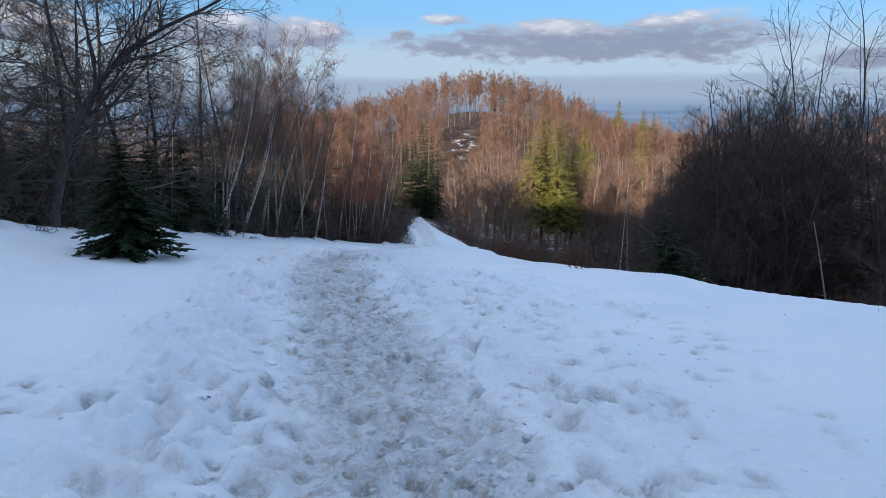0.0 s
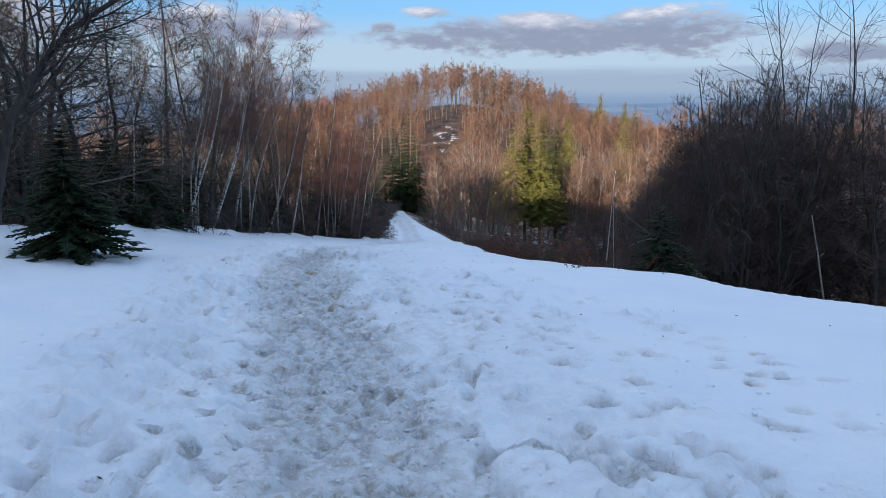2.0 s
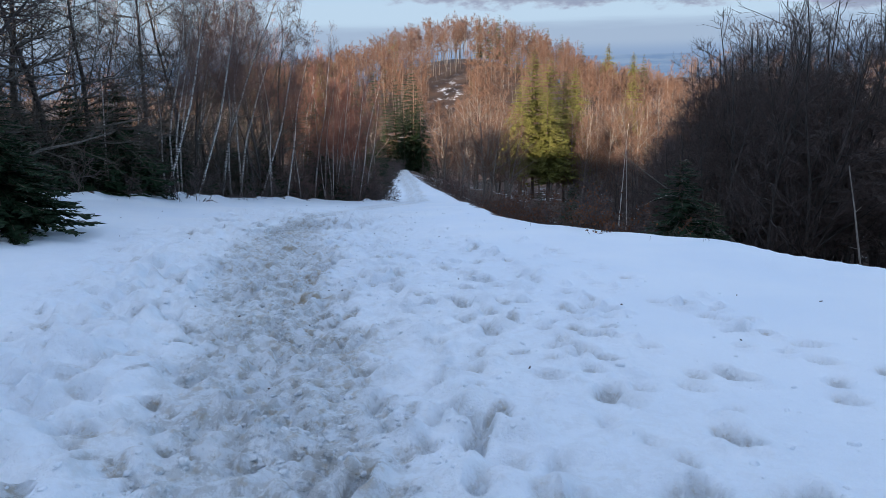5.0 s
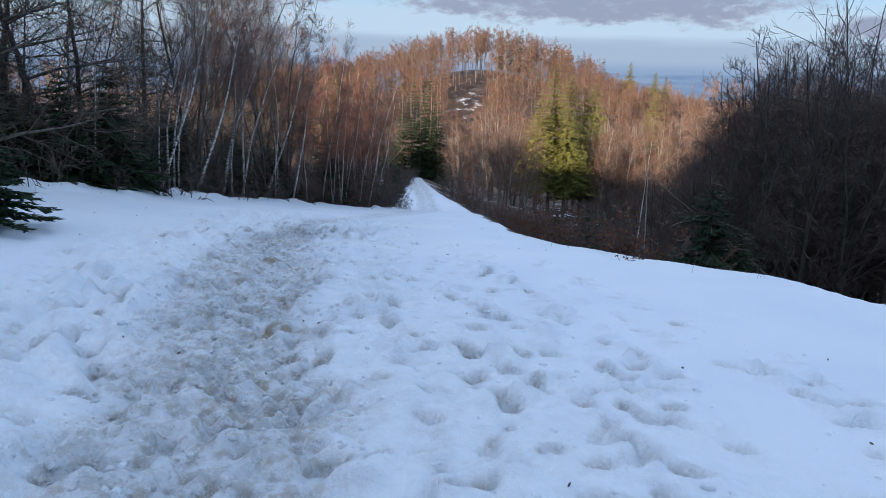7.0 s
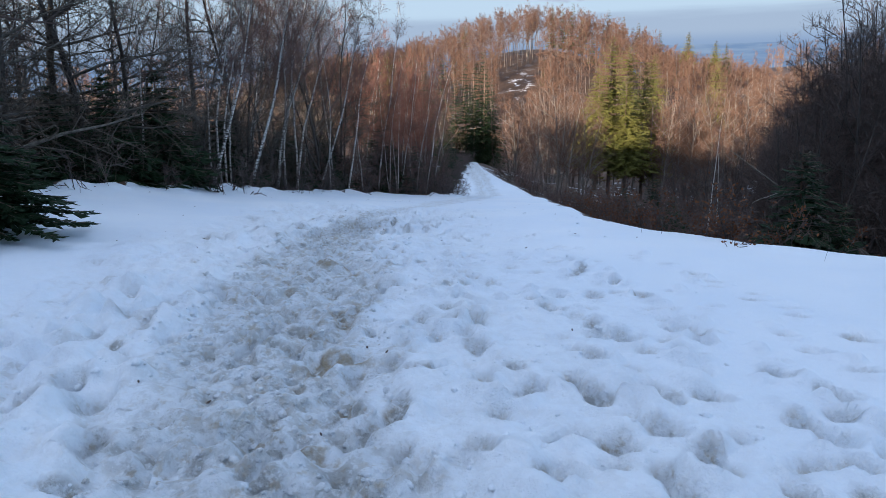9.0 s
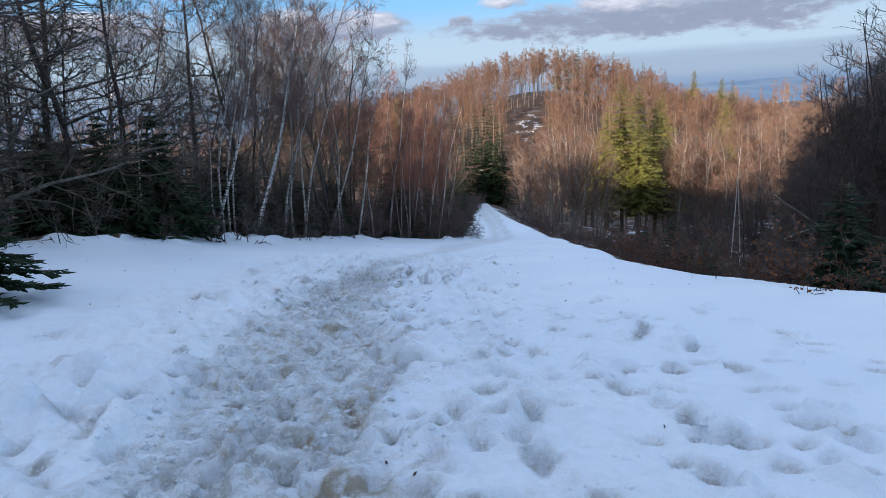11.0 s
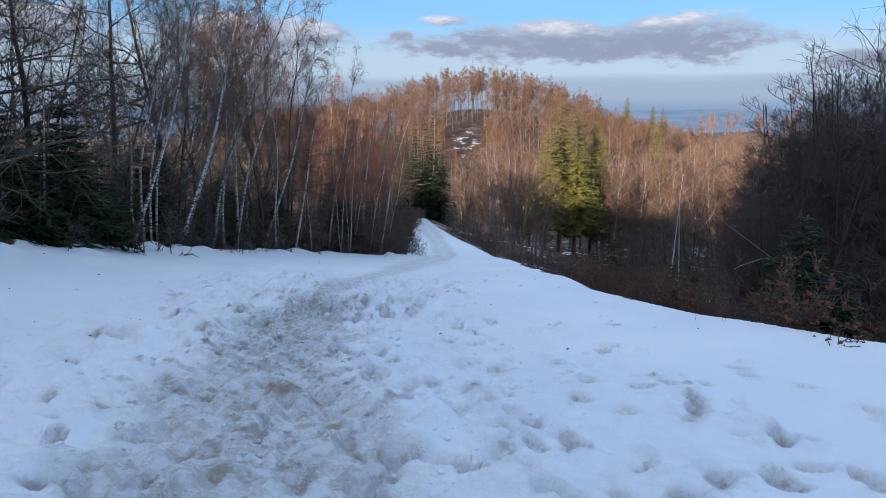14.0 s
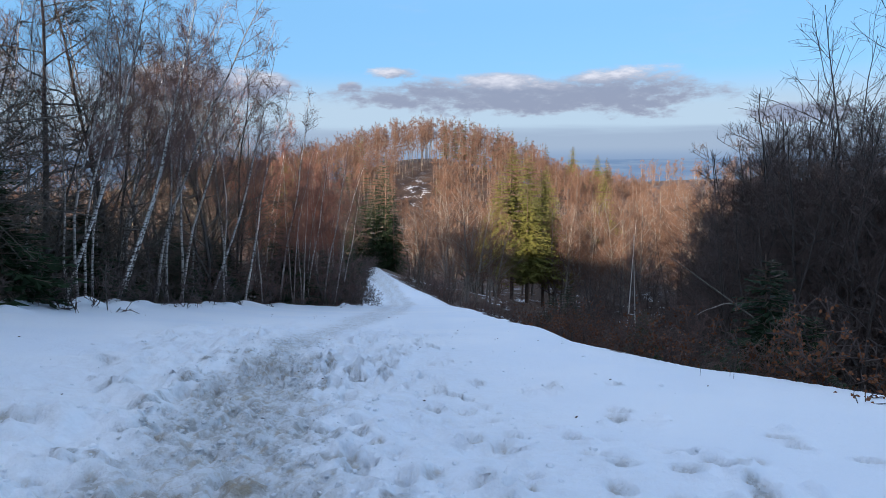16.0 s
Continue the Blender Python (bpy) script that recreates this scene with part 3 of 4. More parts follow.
def needle_tree(name, label, group, mat, seed, height, spread, whorls, branches, base=0.08, twig_scale=1.0, sag=0.25, sprays=3, fine=1):
    """A spruce: stem, and drooping boughs set with flat sprays of needles."""
    rng = np.random.default_rng(seed)
    trunk = wander(rng, (0, 0, -0.5), (0, 0, 1), height + 0.5, 10, height * 0.013 + 0.02, 0.01, 0.012)
    verts, quads, arms = [], [], []
    for w in range(whorls):
        f = base + (1 - base) * ((w + rng.uniform(-0.2, 0.2)) / whorls)
        f = min(max(f, base), 0.985)
        reach = spread * (1 - f) ** 0.85 * rng.uniform(0.85, 1.1) + 0.04 * height * 0.3
        turn = rng.random() * math.tau
        for b in range(branches):
            a = turn + math.tau * b / branches + rng.normal(0, 0.2)
            out = np.array((math.cos(a), math.sin(a), 0.0))
            long_ = reach * rng.uniform(0.65, 1.15)
            z0 = f * height + rng.uniform(-0.3, 0.3) * height / whorls
            start = np.array((0, 0, z0))
            rise = 0.35 * smooth(0.55, 1.0, f)
            count = max(3, int(4 + 3 * (1 - f))) * fine
            tip = None
            for s in range(count + 1):
                g = (s + 0.3) / (count + 0.3)
                p = start + out * long_ * g + np.array((0, 0, long_ * (rise * g - sag * g * g + (0.12 * g ** 4))))
                if tip is not None:
                    arms.append((tip, p, 0.012 * (1.2 - g) + 0.004, 0.012 * (1.1 - g) + 0.003))
                tip = p
                for side in (-1, 1, 0) if sprays < 4 else (-1.25, -0.7, 0.7, 1.25, 0):
                    yaw = a + side * rng.uniform(0.6, 1.0)
                    way = np.array((math.cos(yaw), math.sin(yaw), rng.uniform(-0.45, 0.05)))
                    wide = np.array((-math.sin(yaw), math.cos(yaw), rng.normal(0, 0.35)))
                    l = long_ * rng.uniform(0.22, 0.42) * (1.15 - 0.5 * g) * twig_scale + 0.02
                    t = l * 0.30
                    n0 = len(verts)
                    verts += [p - wide * t * 0.25, p + way * l * 0.5 - wide * t * 0.6 - np.array((0, 0, t * 0.35)), p + way * l, p + way * l * 0.5 + wide * t * 0.6 - np.array((0, 0, t * 0.35))]
                    quads.append((n0, n0 + 1, n0 + 2, n0 + 3))
    root = tagged(new(name), label, "tree", group)
    v, q = pipe(trunk, 6)
    part("trunk", mesh_from("trunk", v, q, [SPRUCE_BARK]), root)
    v, q = tubes(arms, 3)
    allv = np.concatenate([v, np.array(verts)])
    allq = np.concatenate([q, np.array(quads) + len(v)])
    index = np.concatenate([np.zeros(len(q), int), np.ones(len(quads), int)])
    part("crown", mesh_from("crown", allv, allq, [SPRUCE_BARK, mat], mat_index=index, flat=True), root)
    return root


def stand(master, x, y, scale=1.0, turn=0.0, lean=0.0, used=set(), sink=0.0):
    """Put the master itself at the first call, copies of it after that."""
    scale /= master.scale[0] if master.name in used else 1.0
    m = pose(x, y, float(land(x, y)) - sink, lean, 0, turn) @ Matrix.Diagonal((scale, scale, scale, 1))
    if master.name not in used:
        used.add(master.name)
        master.matrix_basis = m
        return master
    return copy_thing(master, m)


rng = np.random.default_rng(77)

# masters, each about its true height in metres
BIRCHES = [bare_tree("birch_tree", "slender white-barked birch with bare reddish twigs at the meadow edge", "tree", "birches of the thicket", BIRCH_BARK, BIRCH_TWIG, BIRCH_TWIG,
                     grow(100 + k, 10.0, 0.050, 20, 6, 9, 0.40, 0.21, 0.85, ((0.12, 0), (0.02, 0.05), (0.24, 0), (0.06, -0.04), (-0.05, 0.0))[k], 0.055, 0.0044, 0.006, 0.75, bough_steps=1)) for k in range(5)]
# far end of the thicket, its sunlit look carried by the twig colour
SUNLIT_BIRCHES = [bare_tree("birch_tree", "slim birch with the pink of sunlight put into its twig colour", "tree", "birches of the thicket", BIRCH_BARK, SUNLIT_TWIG, SUNLIT_TWIG,
                         grow(120 + k, 10.0, 0.050, 22, 6, 13, 0.34, 0.20, 0.85, ((0.10, 0), (0.02, 0.05), (0.16, 0))[k], 0.055, 0.0048, 0.006, 0.75, bough_steps=1)) for k in range(3)]
HERO_BIRCHES = [bare_tree("leaning_birch", "white-stemmed birch with black-flecked bark leaning out from the thicket", "tree", "leaning white birches", WHITE_BIRCH, BIRCH_TWIG, BIRCH_TWIG,
                          grow(130 + k, 10.5, 0.058, 20, 6, 13, 0.42, 0.20, 0.85, (lean, 0.0), 0.050, 0.0046, 0.006, 0.75, bough_steps=1)) for k, lean in enumerate((0.36, 0.24, 0.10))]
DARK_TREES = [bare_tree("bare_tree", "dark bare broadleaf tree with a dense twiggy crown", "tree", "bare trees of the slope", DARK_BARK, DARK_BARK, DARK_TWIG,
                        grow(200 + k, 12.0, 0.11, 17, 7, 11, 0.12, 0.38, 0.62, (0.05 * k - 0.1, 0.0), 0.06, 0.0085, 0.0, 1.0, limb_steps=3, bough_steps=1)) for k in range(4)]
LEFT_TREES = [bare_tree("thicket_tree", "grey-brown bare young broadleaf tree in the thicket", "tree", "bare trees of the thicket", DARK_BARK, GREY_BARK, GREY_TWIG,
                        grow(220 + k, 12.0, 0.085, 16, 7, 10, 0.14, 0.34, 0.62, (0.05 * k - 0.05, 0.0), 0.06, 0.0068, 0.0, 1.0, limb_steps=3, bough_steps=1)) for k in range(3)]
SHRUBS = [bare_tree("bare_shrub", "leafless many-stemmed shrub of thin brown twigs", "shrub", "shrubs of the thicket", DARK_BARK, DARK_TWIG, (BIRCH_TWIG, DARK_TWIG, BIRCH_TWIG, GREY_TWIG)[k],
                    grow(300 + k, 4.2, 0.022, 7, 3, 8, 0.10, 0.34, 0.70, (0, 0), 0.09, 0.0065, 0.0, 0.75, 4, 2, 1, 6), 4) for k in range(4)]
BEECHES = [bare_tree("beech_tree", "sunlit bare beech with a pale trunk and rusty brown twigs", "tree", "beeches below the path", BEECH_BARK, BEECH_BARK, BEECH_TWIG,
                     grow(400 + k, 14.0, 0.19, 20, 7, 10, 0.18, 0.40, 0.72, (0, 0), 0.045, 0.012, 0.0, 1.3, bough_steps=1), 5) for k in range(4)]
FANS = [bare_tree("tall_bare_tree", "tall dark bare tree with a fan of steep branches ", "tree", "tall trees of the slope", DARK_BARK, DARK_BARK, DARK_TWIG,
                  grow(440 + k, 14.0, 0.075, 12, 5, 4, 0.46, 0.30, 0.95, (0.05 - 0.10 * k, 0.0), 0.05, 0.0062, 0.0, 0.9, taper=0.35)) for k in range(2)]
FAR_SPRUCES = [needle_tree("hill_spruce", "distant green spruce standing above the bare hill wood", "spruces on the hill", NEEDLES_OLIVE, 540 + k, 20.0, 3.4, 18, 6, 0.12, 1.3) for k in range(2)]
SPRUCES = [needle_tree("spruce_tree", "tall spruce with sunlight put into its yellow-green needle colour", "tall spruces", NEEDLES_SUNLIT, 500 + k, 22.0, 6.8, 38, 8, 0.26, 0.60, 0.30, 5) for k in range(3)]
DARK_SPRUCES = [needle_tree("dark_spruce_tree", "green spruce at the end of the path, coloured dark for shade", "dark spruces", NEEDLES_SHADED, 520 + k, 18.0, 3.0, 30, 7, 0.06, 0.75, 0.32, 4) for k in range(2)]
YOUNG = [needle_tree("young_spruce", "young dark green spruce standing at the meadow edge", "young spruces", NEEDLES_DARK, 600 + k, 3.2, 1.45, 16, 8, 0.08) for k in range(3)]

# left thicket: birches in front, shrubs and dark trees behind
roof_left = profile([(-50, 14), (-18, 11.5), (-13, 9.0), (-10, 4.2), (-8.5, 0.8), (-6, -0.6), (-3, -2.2), (0, -4)])


def thicket_room(x, y):
    return 1.6 + math.hypot(x, y) * math.tan(radians(float(roof_left(math.degrees(math.atan2(x, y)))))) - float(land(x, y))


for k in range(62):
    y = rng.uniform(25, 54) if k % 4 else rng.uniform(43, 53)
    back = rng.uniform(0.1, 1.4) if k % 2 == 0 else rng.uniform(0.6, 8.0 - 4.5 * float(smooth(30, 38, y)))
    x = float(meadow_left(y)) - back - 1.5 * float(smooth(42, 45, y))
    stand(BIRCHES[k % 5] if y < 40 else SUNLIT_BIRCHES[k % 3], x, y, min(thicket_room(x, y), 12.5) / 10.6 * rng.uniform(0.7, 1.0), rng.uniform(-40, 40))
for k, (x, y, sc) in enumerate(((-9.95, 29.4, 0.95), (-10.2, 33.6, 1.0), (-9.9, 36.2, 1.05), (-9.4, 31.4, 0.85), (-11.0, 35.0, 0.95), (-6.6, 43.6, 0.95), (-7.6, 40.2, 0.9), (-4.75, 45.8, 0.78), (-4.35, 46.6, 0.72), (-5.5, 45.0, 0.72), (-4.1, 50.0, 0.66), (-8.6, 38.2, 1.0))):
    stand(HERO_BIRCHES[(0, 0, 1, 0, 1, 2, 1, 2, 1, 2, 2, 0)[k]], x, y, sc, (4, -6, 3, 8, -10, 0, 6, 0, 5, -4, 3, -5)[k])
for k in range(42):
    y = rng.uniform(17, 43)
    x = float(meadow_left(y)) - rng.uniform(1.2, 14.0 - 9.5 * float(smooth(24, 34, y)))
    stand(LEFT_TREES[k % 3], x, y, min(thicket_room(x, y), 13.5) / 13.0 * rng.uniform(0.6, 1.0), rng.uniform(0, 360))
for k in range(96):
    y = rng.uniform(16, 55)
    x = float(meadow_left(y)) - 0.4 - abs(rng.normal(0, 3.6))
    stand(SHRUBS[3 if y < 37 else 2 * (k % 2)], x, y, rng.uniform(0.6, 1.15), rng.uniform(0, 360))
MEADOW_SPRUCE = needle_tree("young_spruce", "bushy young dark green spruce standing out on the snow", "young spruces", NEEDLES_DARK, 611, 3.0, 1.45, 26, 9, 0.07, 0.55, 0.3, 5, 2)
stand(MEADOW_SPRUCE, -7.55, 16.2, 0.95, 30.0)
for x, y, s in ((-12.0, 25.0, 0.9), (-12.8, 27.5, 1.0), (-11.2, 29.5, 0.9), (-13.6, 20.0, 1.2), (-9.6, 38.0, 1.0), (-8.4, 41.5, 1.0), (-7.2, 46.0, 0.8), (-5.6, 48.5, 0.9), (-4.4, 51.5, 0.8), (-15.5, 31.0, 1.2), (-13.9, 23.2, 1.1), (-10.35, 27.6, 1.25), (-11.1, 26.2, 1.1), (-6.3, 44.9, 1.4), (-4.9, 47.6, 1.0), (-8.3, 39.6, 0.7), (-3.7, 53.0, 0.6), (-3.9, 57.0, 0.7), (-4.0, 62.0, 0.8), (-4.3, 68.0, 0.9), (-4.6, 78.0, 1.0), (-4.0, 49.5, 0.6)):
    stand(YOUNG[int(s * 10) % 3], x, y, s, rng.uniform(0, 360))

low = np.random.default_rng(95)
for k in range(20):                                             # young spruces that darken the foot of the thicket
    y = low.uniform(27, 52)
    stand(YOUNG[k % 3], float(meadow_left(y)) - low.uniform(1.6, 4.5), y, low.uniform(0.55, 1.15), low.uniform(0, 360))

# right slope: how high the trees there may rise, by bearing
roof = profile([(-5, -12.5), (8, -11.5), (10.5, -10.5), (12, -9.6), (15.5, -8.0), (19, -5.6), (21, -3.2), (22.5, -1.0), (25, 4.0), (30, 9.0), (50, 11)])
for k, (x, y, top) in enumerate(((25.6, 56.0, 7.5), (28.6, 55.0, 10.0), (33.0, 51.0, 11.5), (37.5, 48.0, 12.0), (31.0, 57.0, 8.0))):
    stand(FANS[k % 2], x, y, min((top - float(land(x, y))) / 14.0, 2.4), 70.0 * k)
for k in range(345):
    bearing = 10 + 30 * rng.random() if k < 190 else rng.uniform(14, 30) if k < 300 else rng.uniform(12.5, 21)
    far = rng.uniform(26, 72) if k < 190 else rng.uniform(38, 60)
    if (25.5 < bearing < 37 and far < 42) or (14 < bearing < 26 and far < 41) or (bearing < 14 and far < 36):
        continue
    x, y = far * math.sin(radians(bearing)), far * math.cos(radians(bearing))
    if x < float(meadow_right(y)) + 3.0:
        continue
    room = 1.6 + far * math.tan(radians(float(roof(bearing)))) - float(land(x, y))
    if 12.5 < bearing < 18.5 and far < 66:                       # only low growth round the birch pair
        room = min(room, 2.6)
    if room < 1.2:
        continue
    room = min(room, 1.6 + far * 0.03 - float(land(x, y)))
    want = min(room, 24.0) * (rng.uniform(0.85, 1.0) if k % 2 == 0 or k >= 190 else rng.uniform(0.45, 0.85))
    if want > 5.0:
        stand(DARK_TREES[k % 4], x, y, want / 12.0, rng.uniform(0, 360))
    else:
        stand(SHRUBS[k % 4], x, y, want / 4.2, rng.uniform(0, 360))

shade_line = profile([(16, -8.0), (18, -6.8), (20.5, -5.0), (23, -2.8), (25, -1.4), (27, -0.2), (30, 0.8), (38, 2.5)])
more = np.random.default_rng(83)
for k in range(130):
    bearing = more.uniform(17, 37)
    far = more.uniform(50, 62) if bearing < 22.5 else more.uniform(28, 50)
    x, y = -1.4 + far * math.sin(radians(bearing)), 11.5 + far * math.cos(radians(bearing))
    if x < float(meadow_right(y)) + 3.5 or (26 < bearing < 36 and far < 38) or (13 < math.degrees(math.atan2(x, y)) < 18.5 and y < 63):
        continue
    room = -0.1 + far * math.tan(radians(float(shade_line(bearing)))) - float(land(x, y))
    room = min(room, 1.6 + math.hypot(x, y) * math.tan(radians(float(roof(math.degrees(math.atan2(x, y)))) + 0.6)) - float(land(x, y))) * more.uniform(0.8, 1.0)
    if room > 5.0:
        stand(DARK_TREES[k % 4], x, y, min(room, 22.0) / 12.0, more.uniform(0, 360))
    elif room > 1.2:
        stand(SHRUBS[k % 4], x, y, room / 4.2, more.uniform(0, 360))

# below the end of the path: beeches in the sun and tall spruces
for k in range(146):
    y = rng.uniform(70, 150)
    bearing = rng.uniform(0.8, 25) if k % 8 else rng.uniform(-10, -4)
    if 7.0 < bearing < 12.0:
        y += 45
    elif bearing >= 12.0:
        y = 98 + 0.65 * (y - 70)
    x = y * math.tan(radians(bearing))
    top = np.interp(bearing, (-8, 0, 1.5, 3, 4, 6, 8, 12, 15.4, 20.5, 25), (-3.0, -2.4, -3.6, -3.6, -2.4, -2.6, -4.0, -4.2, -3.4, -2.3, -2.2)) - rng.uniform(0, 2.0) * (k % 3 > 0)
    room = 1.6 + y * math.tan(radians(float(top))) - float(land(x, y))
    if room > 3.5:
        stand(BEECHES[k % 4], x, y, min(room, 22) / 15.0, rng.uniform(0, 360))
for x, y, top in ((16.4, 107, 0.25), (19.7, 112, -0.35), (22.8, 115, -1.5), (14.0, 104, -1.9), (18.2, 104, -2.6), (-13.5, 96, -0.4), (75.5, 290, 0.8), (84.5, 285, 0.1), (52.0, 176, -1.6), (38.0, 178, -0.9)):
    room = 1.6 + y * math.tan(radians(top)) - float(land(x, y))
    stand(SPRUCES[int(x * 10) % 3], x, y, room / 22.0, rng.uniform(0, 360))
for bearing, y, top in ((-0.9, 108, -0.4), (-2.2, 110, -1.3), (-3.9, 112, -0.9), (-0.2, 106, -2.6), (-1.7, 107, -3.2), (-3.0, 109, -2.4), (-1.4, 114, -1.2), (-0.6, 111, -1.8), (-7.0, 92, -0.6), (-5.4, 96, -1.2), (-8.8, 90, 0.3)):
    x = y * math.tan(radians(bearing))
    room = 1.6 + y * math.tan(radians(top)) - float(land(x, y))
    stand(DARK_SPRUCES[int(y) % 2], x, y, room / 18.0, rng.uniform(0, 360))


# ---- far woods, too many to count ----
def far_wood(name, label, templates, places):
    vs, qs, ms, n0 = [], [], [], 0
    for k, (x, y, s) in enumerate(places):
        v, q, m = templates[k % len(templates)]
        a = rng.uniform(0, math.tau)
        c, sn = math.cos(a) * s, math.sin(a) * s
        w = np.stack([v[:, 0] * c - v[:, 1] * sn + x, v[:, 0] * sn + v[:, 1] * c + y, v[:, 2] * s + float(land(x, y))], 1)
        vs.append(w), qs.append(q + n0), ms.append(m)
        n0 += len(v)
    me = mesh_from(name, np.concatenate(vs), np.concatenate(qs), [BEECH_BARK, BEECH_TWIG], mat_index=np.concatenate(ms))
    tagged(new(name, me), label, "woods", kind="stuff")


def far_template(seed, height, limbs, boughs, twigs, first, reach, twig, up):
    stem, wood, fine, hair = grow(seed, height, 0.16, limbs, boughs, twigs, first, reach, up, (0, 0), 0.03, twig, 0.0, 2.8, 1, 2, 1, 4)
    return woven([(tubes(stem, 4), 0), (tubes(wood, 3), 1), (tubes(fine, 3), 1), (blades(hair), 1)])


TALL_FAR = [far_template(700 + k, 20.0, 12, 3, 9, 0.42, 0.27, 0.042, 0.85) for k in range(3)]
LOW_FAR = [far_template(720 + k, 14.0, 8, 3, 7, 0.20, 0.36, 0.055, 0.8) for k in range(3)]
places = []
for k in range(860):
    x, y = rng.uniform(-75, 108), rng.uniform(205, 350)
    tall = rng.uniform(0.8, 1.05) * (0.72 if x > 66 else 1.0)
    if 0.5 < math.degrees(math.atan2(x, y)) < 3.5 and y < 279:
        if y > 258:
            continue
        tall = min(tall, (1.6 - 0.058 * y - float(land(x, y))) / 20.0)
    if tall > 0.15:
        places.append((x, y, tall))
for x, y, sc in ((30, 322, 0.95), (26, 326, 1.0), (34, 328, 0.9), (48, 322, 0.8), (52, 330, 0.85), (38, 318, 0.85), (-12, 310, 0.95), (-30, 270, 0.8), (-36, 262, 0.7), (62, 300, 0.7), (70, 290, 0.75), (42, 250, 0.6), (-22, 240, 0.7), (84, 270, 0.8), (95, 300, 0.8), (18, 262, 0.55)):
    stand(FAR_SPRUCES[int(x) % 2], x, y, sc, rng.uniform(0, 360))
for bearing, y, top in ((6.1, 338, 3.3), (6.9, 340, 2.9), (8.8, 335, 2.7), (9.9, 330, 2.2), (-2.7, 300, 1.5), (-3.2, 292, 0.6), (11.0, 322, 1.7), (12.6, 318, 1.1), (7.6, 300, 1.0), (4.6, 330, 1.6), (10.4, 290, 0.0), (-7.0, 240, 0.0), (17.3, 300, 0.0), (13.2, 290, -0.6)):
    x = y * math.tan(radians(bearing))
    stand(FAR_SPRUCES[int(y) % 2], x, y, (1.6 + y * math.tan(radians(top)) - float(land(x, y))) / 20.0, rng.uniform(0, 360))
far_wood("hill_wood", "sunlit bare beech wood covering a round hill", TALL_FAR, places)
places = [(rng.uniform(60, 420), rng.uniform(150, 520), rng.uniform(0.8, 1.1)) for _ in range(380)] + [(rng.uniform(-260, -40), rng.uniform(110, 330), rng.uniform(0.8, 1.1)) for _ in range(260)]
far_wood("valley_wood", "rusty brown bare wood on the far slopes", LOW_FAR, places)


# ---- single trees and bushes that stand out ----
def tree_on(line, seed, name, label, bark, twig_mat, limbs, boughs, twigs, reach, radius, twig, up):
    """A tree whose stem follows a bent line of points."""
    g = np.random.default_rng(seed)
    pts = [np.array(p, float) for p in line]
    stem = []
    for k in range(len(pts) - 1):
        f0, f1 = k / (len(pts) - 1), (k + 1) / (len(pts) - 1)
        stem.append((pts[k], pts[k + 1], radius * (1 - 0.85 * f0), radius * (1 - 0.85 * f1)))
    wood, fine, hair = [], [], []
    for k in range(limbs):
        f = 0.28 + 0.71 * (k + g.random()) / limbs
        p, d, r = point_on(stem, f)
        way = side_way(g, d, up) + np.array((0.1, 0, 0.55))
        limb = wander(g, p, way, reach * (1.3 - f) * g.uniform(0.6, 1.2), 4, r * 0.5, twig * 1.3, 0.12, 0.06)
        wood += limb
        for j in range(boughs):
            p2, d2, r2 = point_on(limb, 0.15 + 0.85 * (j + g.random()) / boughs)
            bough = wander(g, p2, side_way(g, d2, 0.7), reach * g.uniform(0.2, 0.45), 2, max(r2 * 0.6, twig), twig * 0.8, 0.15, 0.07)
            fine += bough
            for i in range(twigs):
                p3, d3, r3 = point_on(bough, g.random())
                hair += wander(g, p3, side_way(g, d3, 0.8), g.uniform(0.3, 0.9), 1, twig * 0.9, twig * 0.4, 0.2, 0.05)
    return bare_tree(name, label, "tree", "", bark, bark, twig_mat, (stem, wood, fine, hair), 8)


bent = tree_on([(0, 0, -0.6), (0.1, 0, 0.5), (0.45, 0, 1.7), (0.75, 0, 2.6), (1.35, 0, 3.5), (1.85, 0.05, 4.2), (2.45, 0.1, 4.85), (3.5, 0.2, 5.5), (4.6, 0.3, 6.0), (5.8, 0.3, 6.6)], 31,
               "bent_tree", "old dark broadleaf tree with a trunk bent over towards the meadow", DARK_BARK, DARK_TWIG, 20, 7, 8, 3.6, 0.17, 0.010, 0.4)
stand(bent, -11.0, 19.2)
SPREADING = [bare_tree("spreading_tree", "dark bare tree with long level branches reaching over the meadow edge", "tree", "spreading trees", DARK_BARK, GREY_BARK, GREY_TWIG,
                       grow(800 + k, 11.0, 0.13, 28, 8, 9, 0.10, 0.46, 0.12, (0, 0), 0.05, 0.010, 0.03, 1.0)) for k in range(2)]
for k, (x, y, sc) in enumerate(((-13.4, 20.5, 0.95), (-13.0, 24.5, 0.9), (-11.8, 28.6, 0.85), (-15.5, 18.0, 1.1), (-16.5, 26.0, 1.05), (-18.5, 21.5, 1.1), (-12.0, 22.4, 0.95), (-12.4, 26.8, 1.0), (-10.8, 31.2, 0.9), (-14.6, 29.4, 1.15))):
    stand(SPREADING[k % 2], x, y, sc, 77.0 * k)

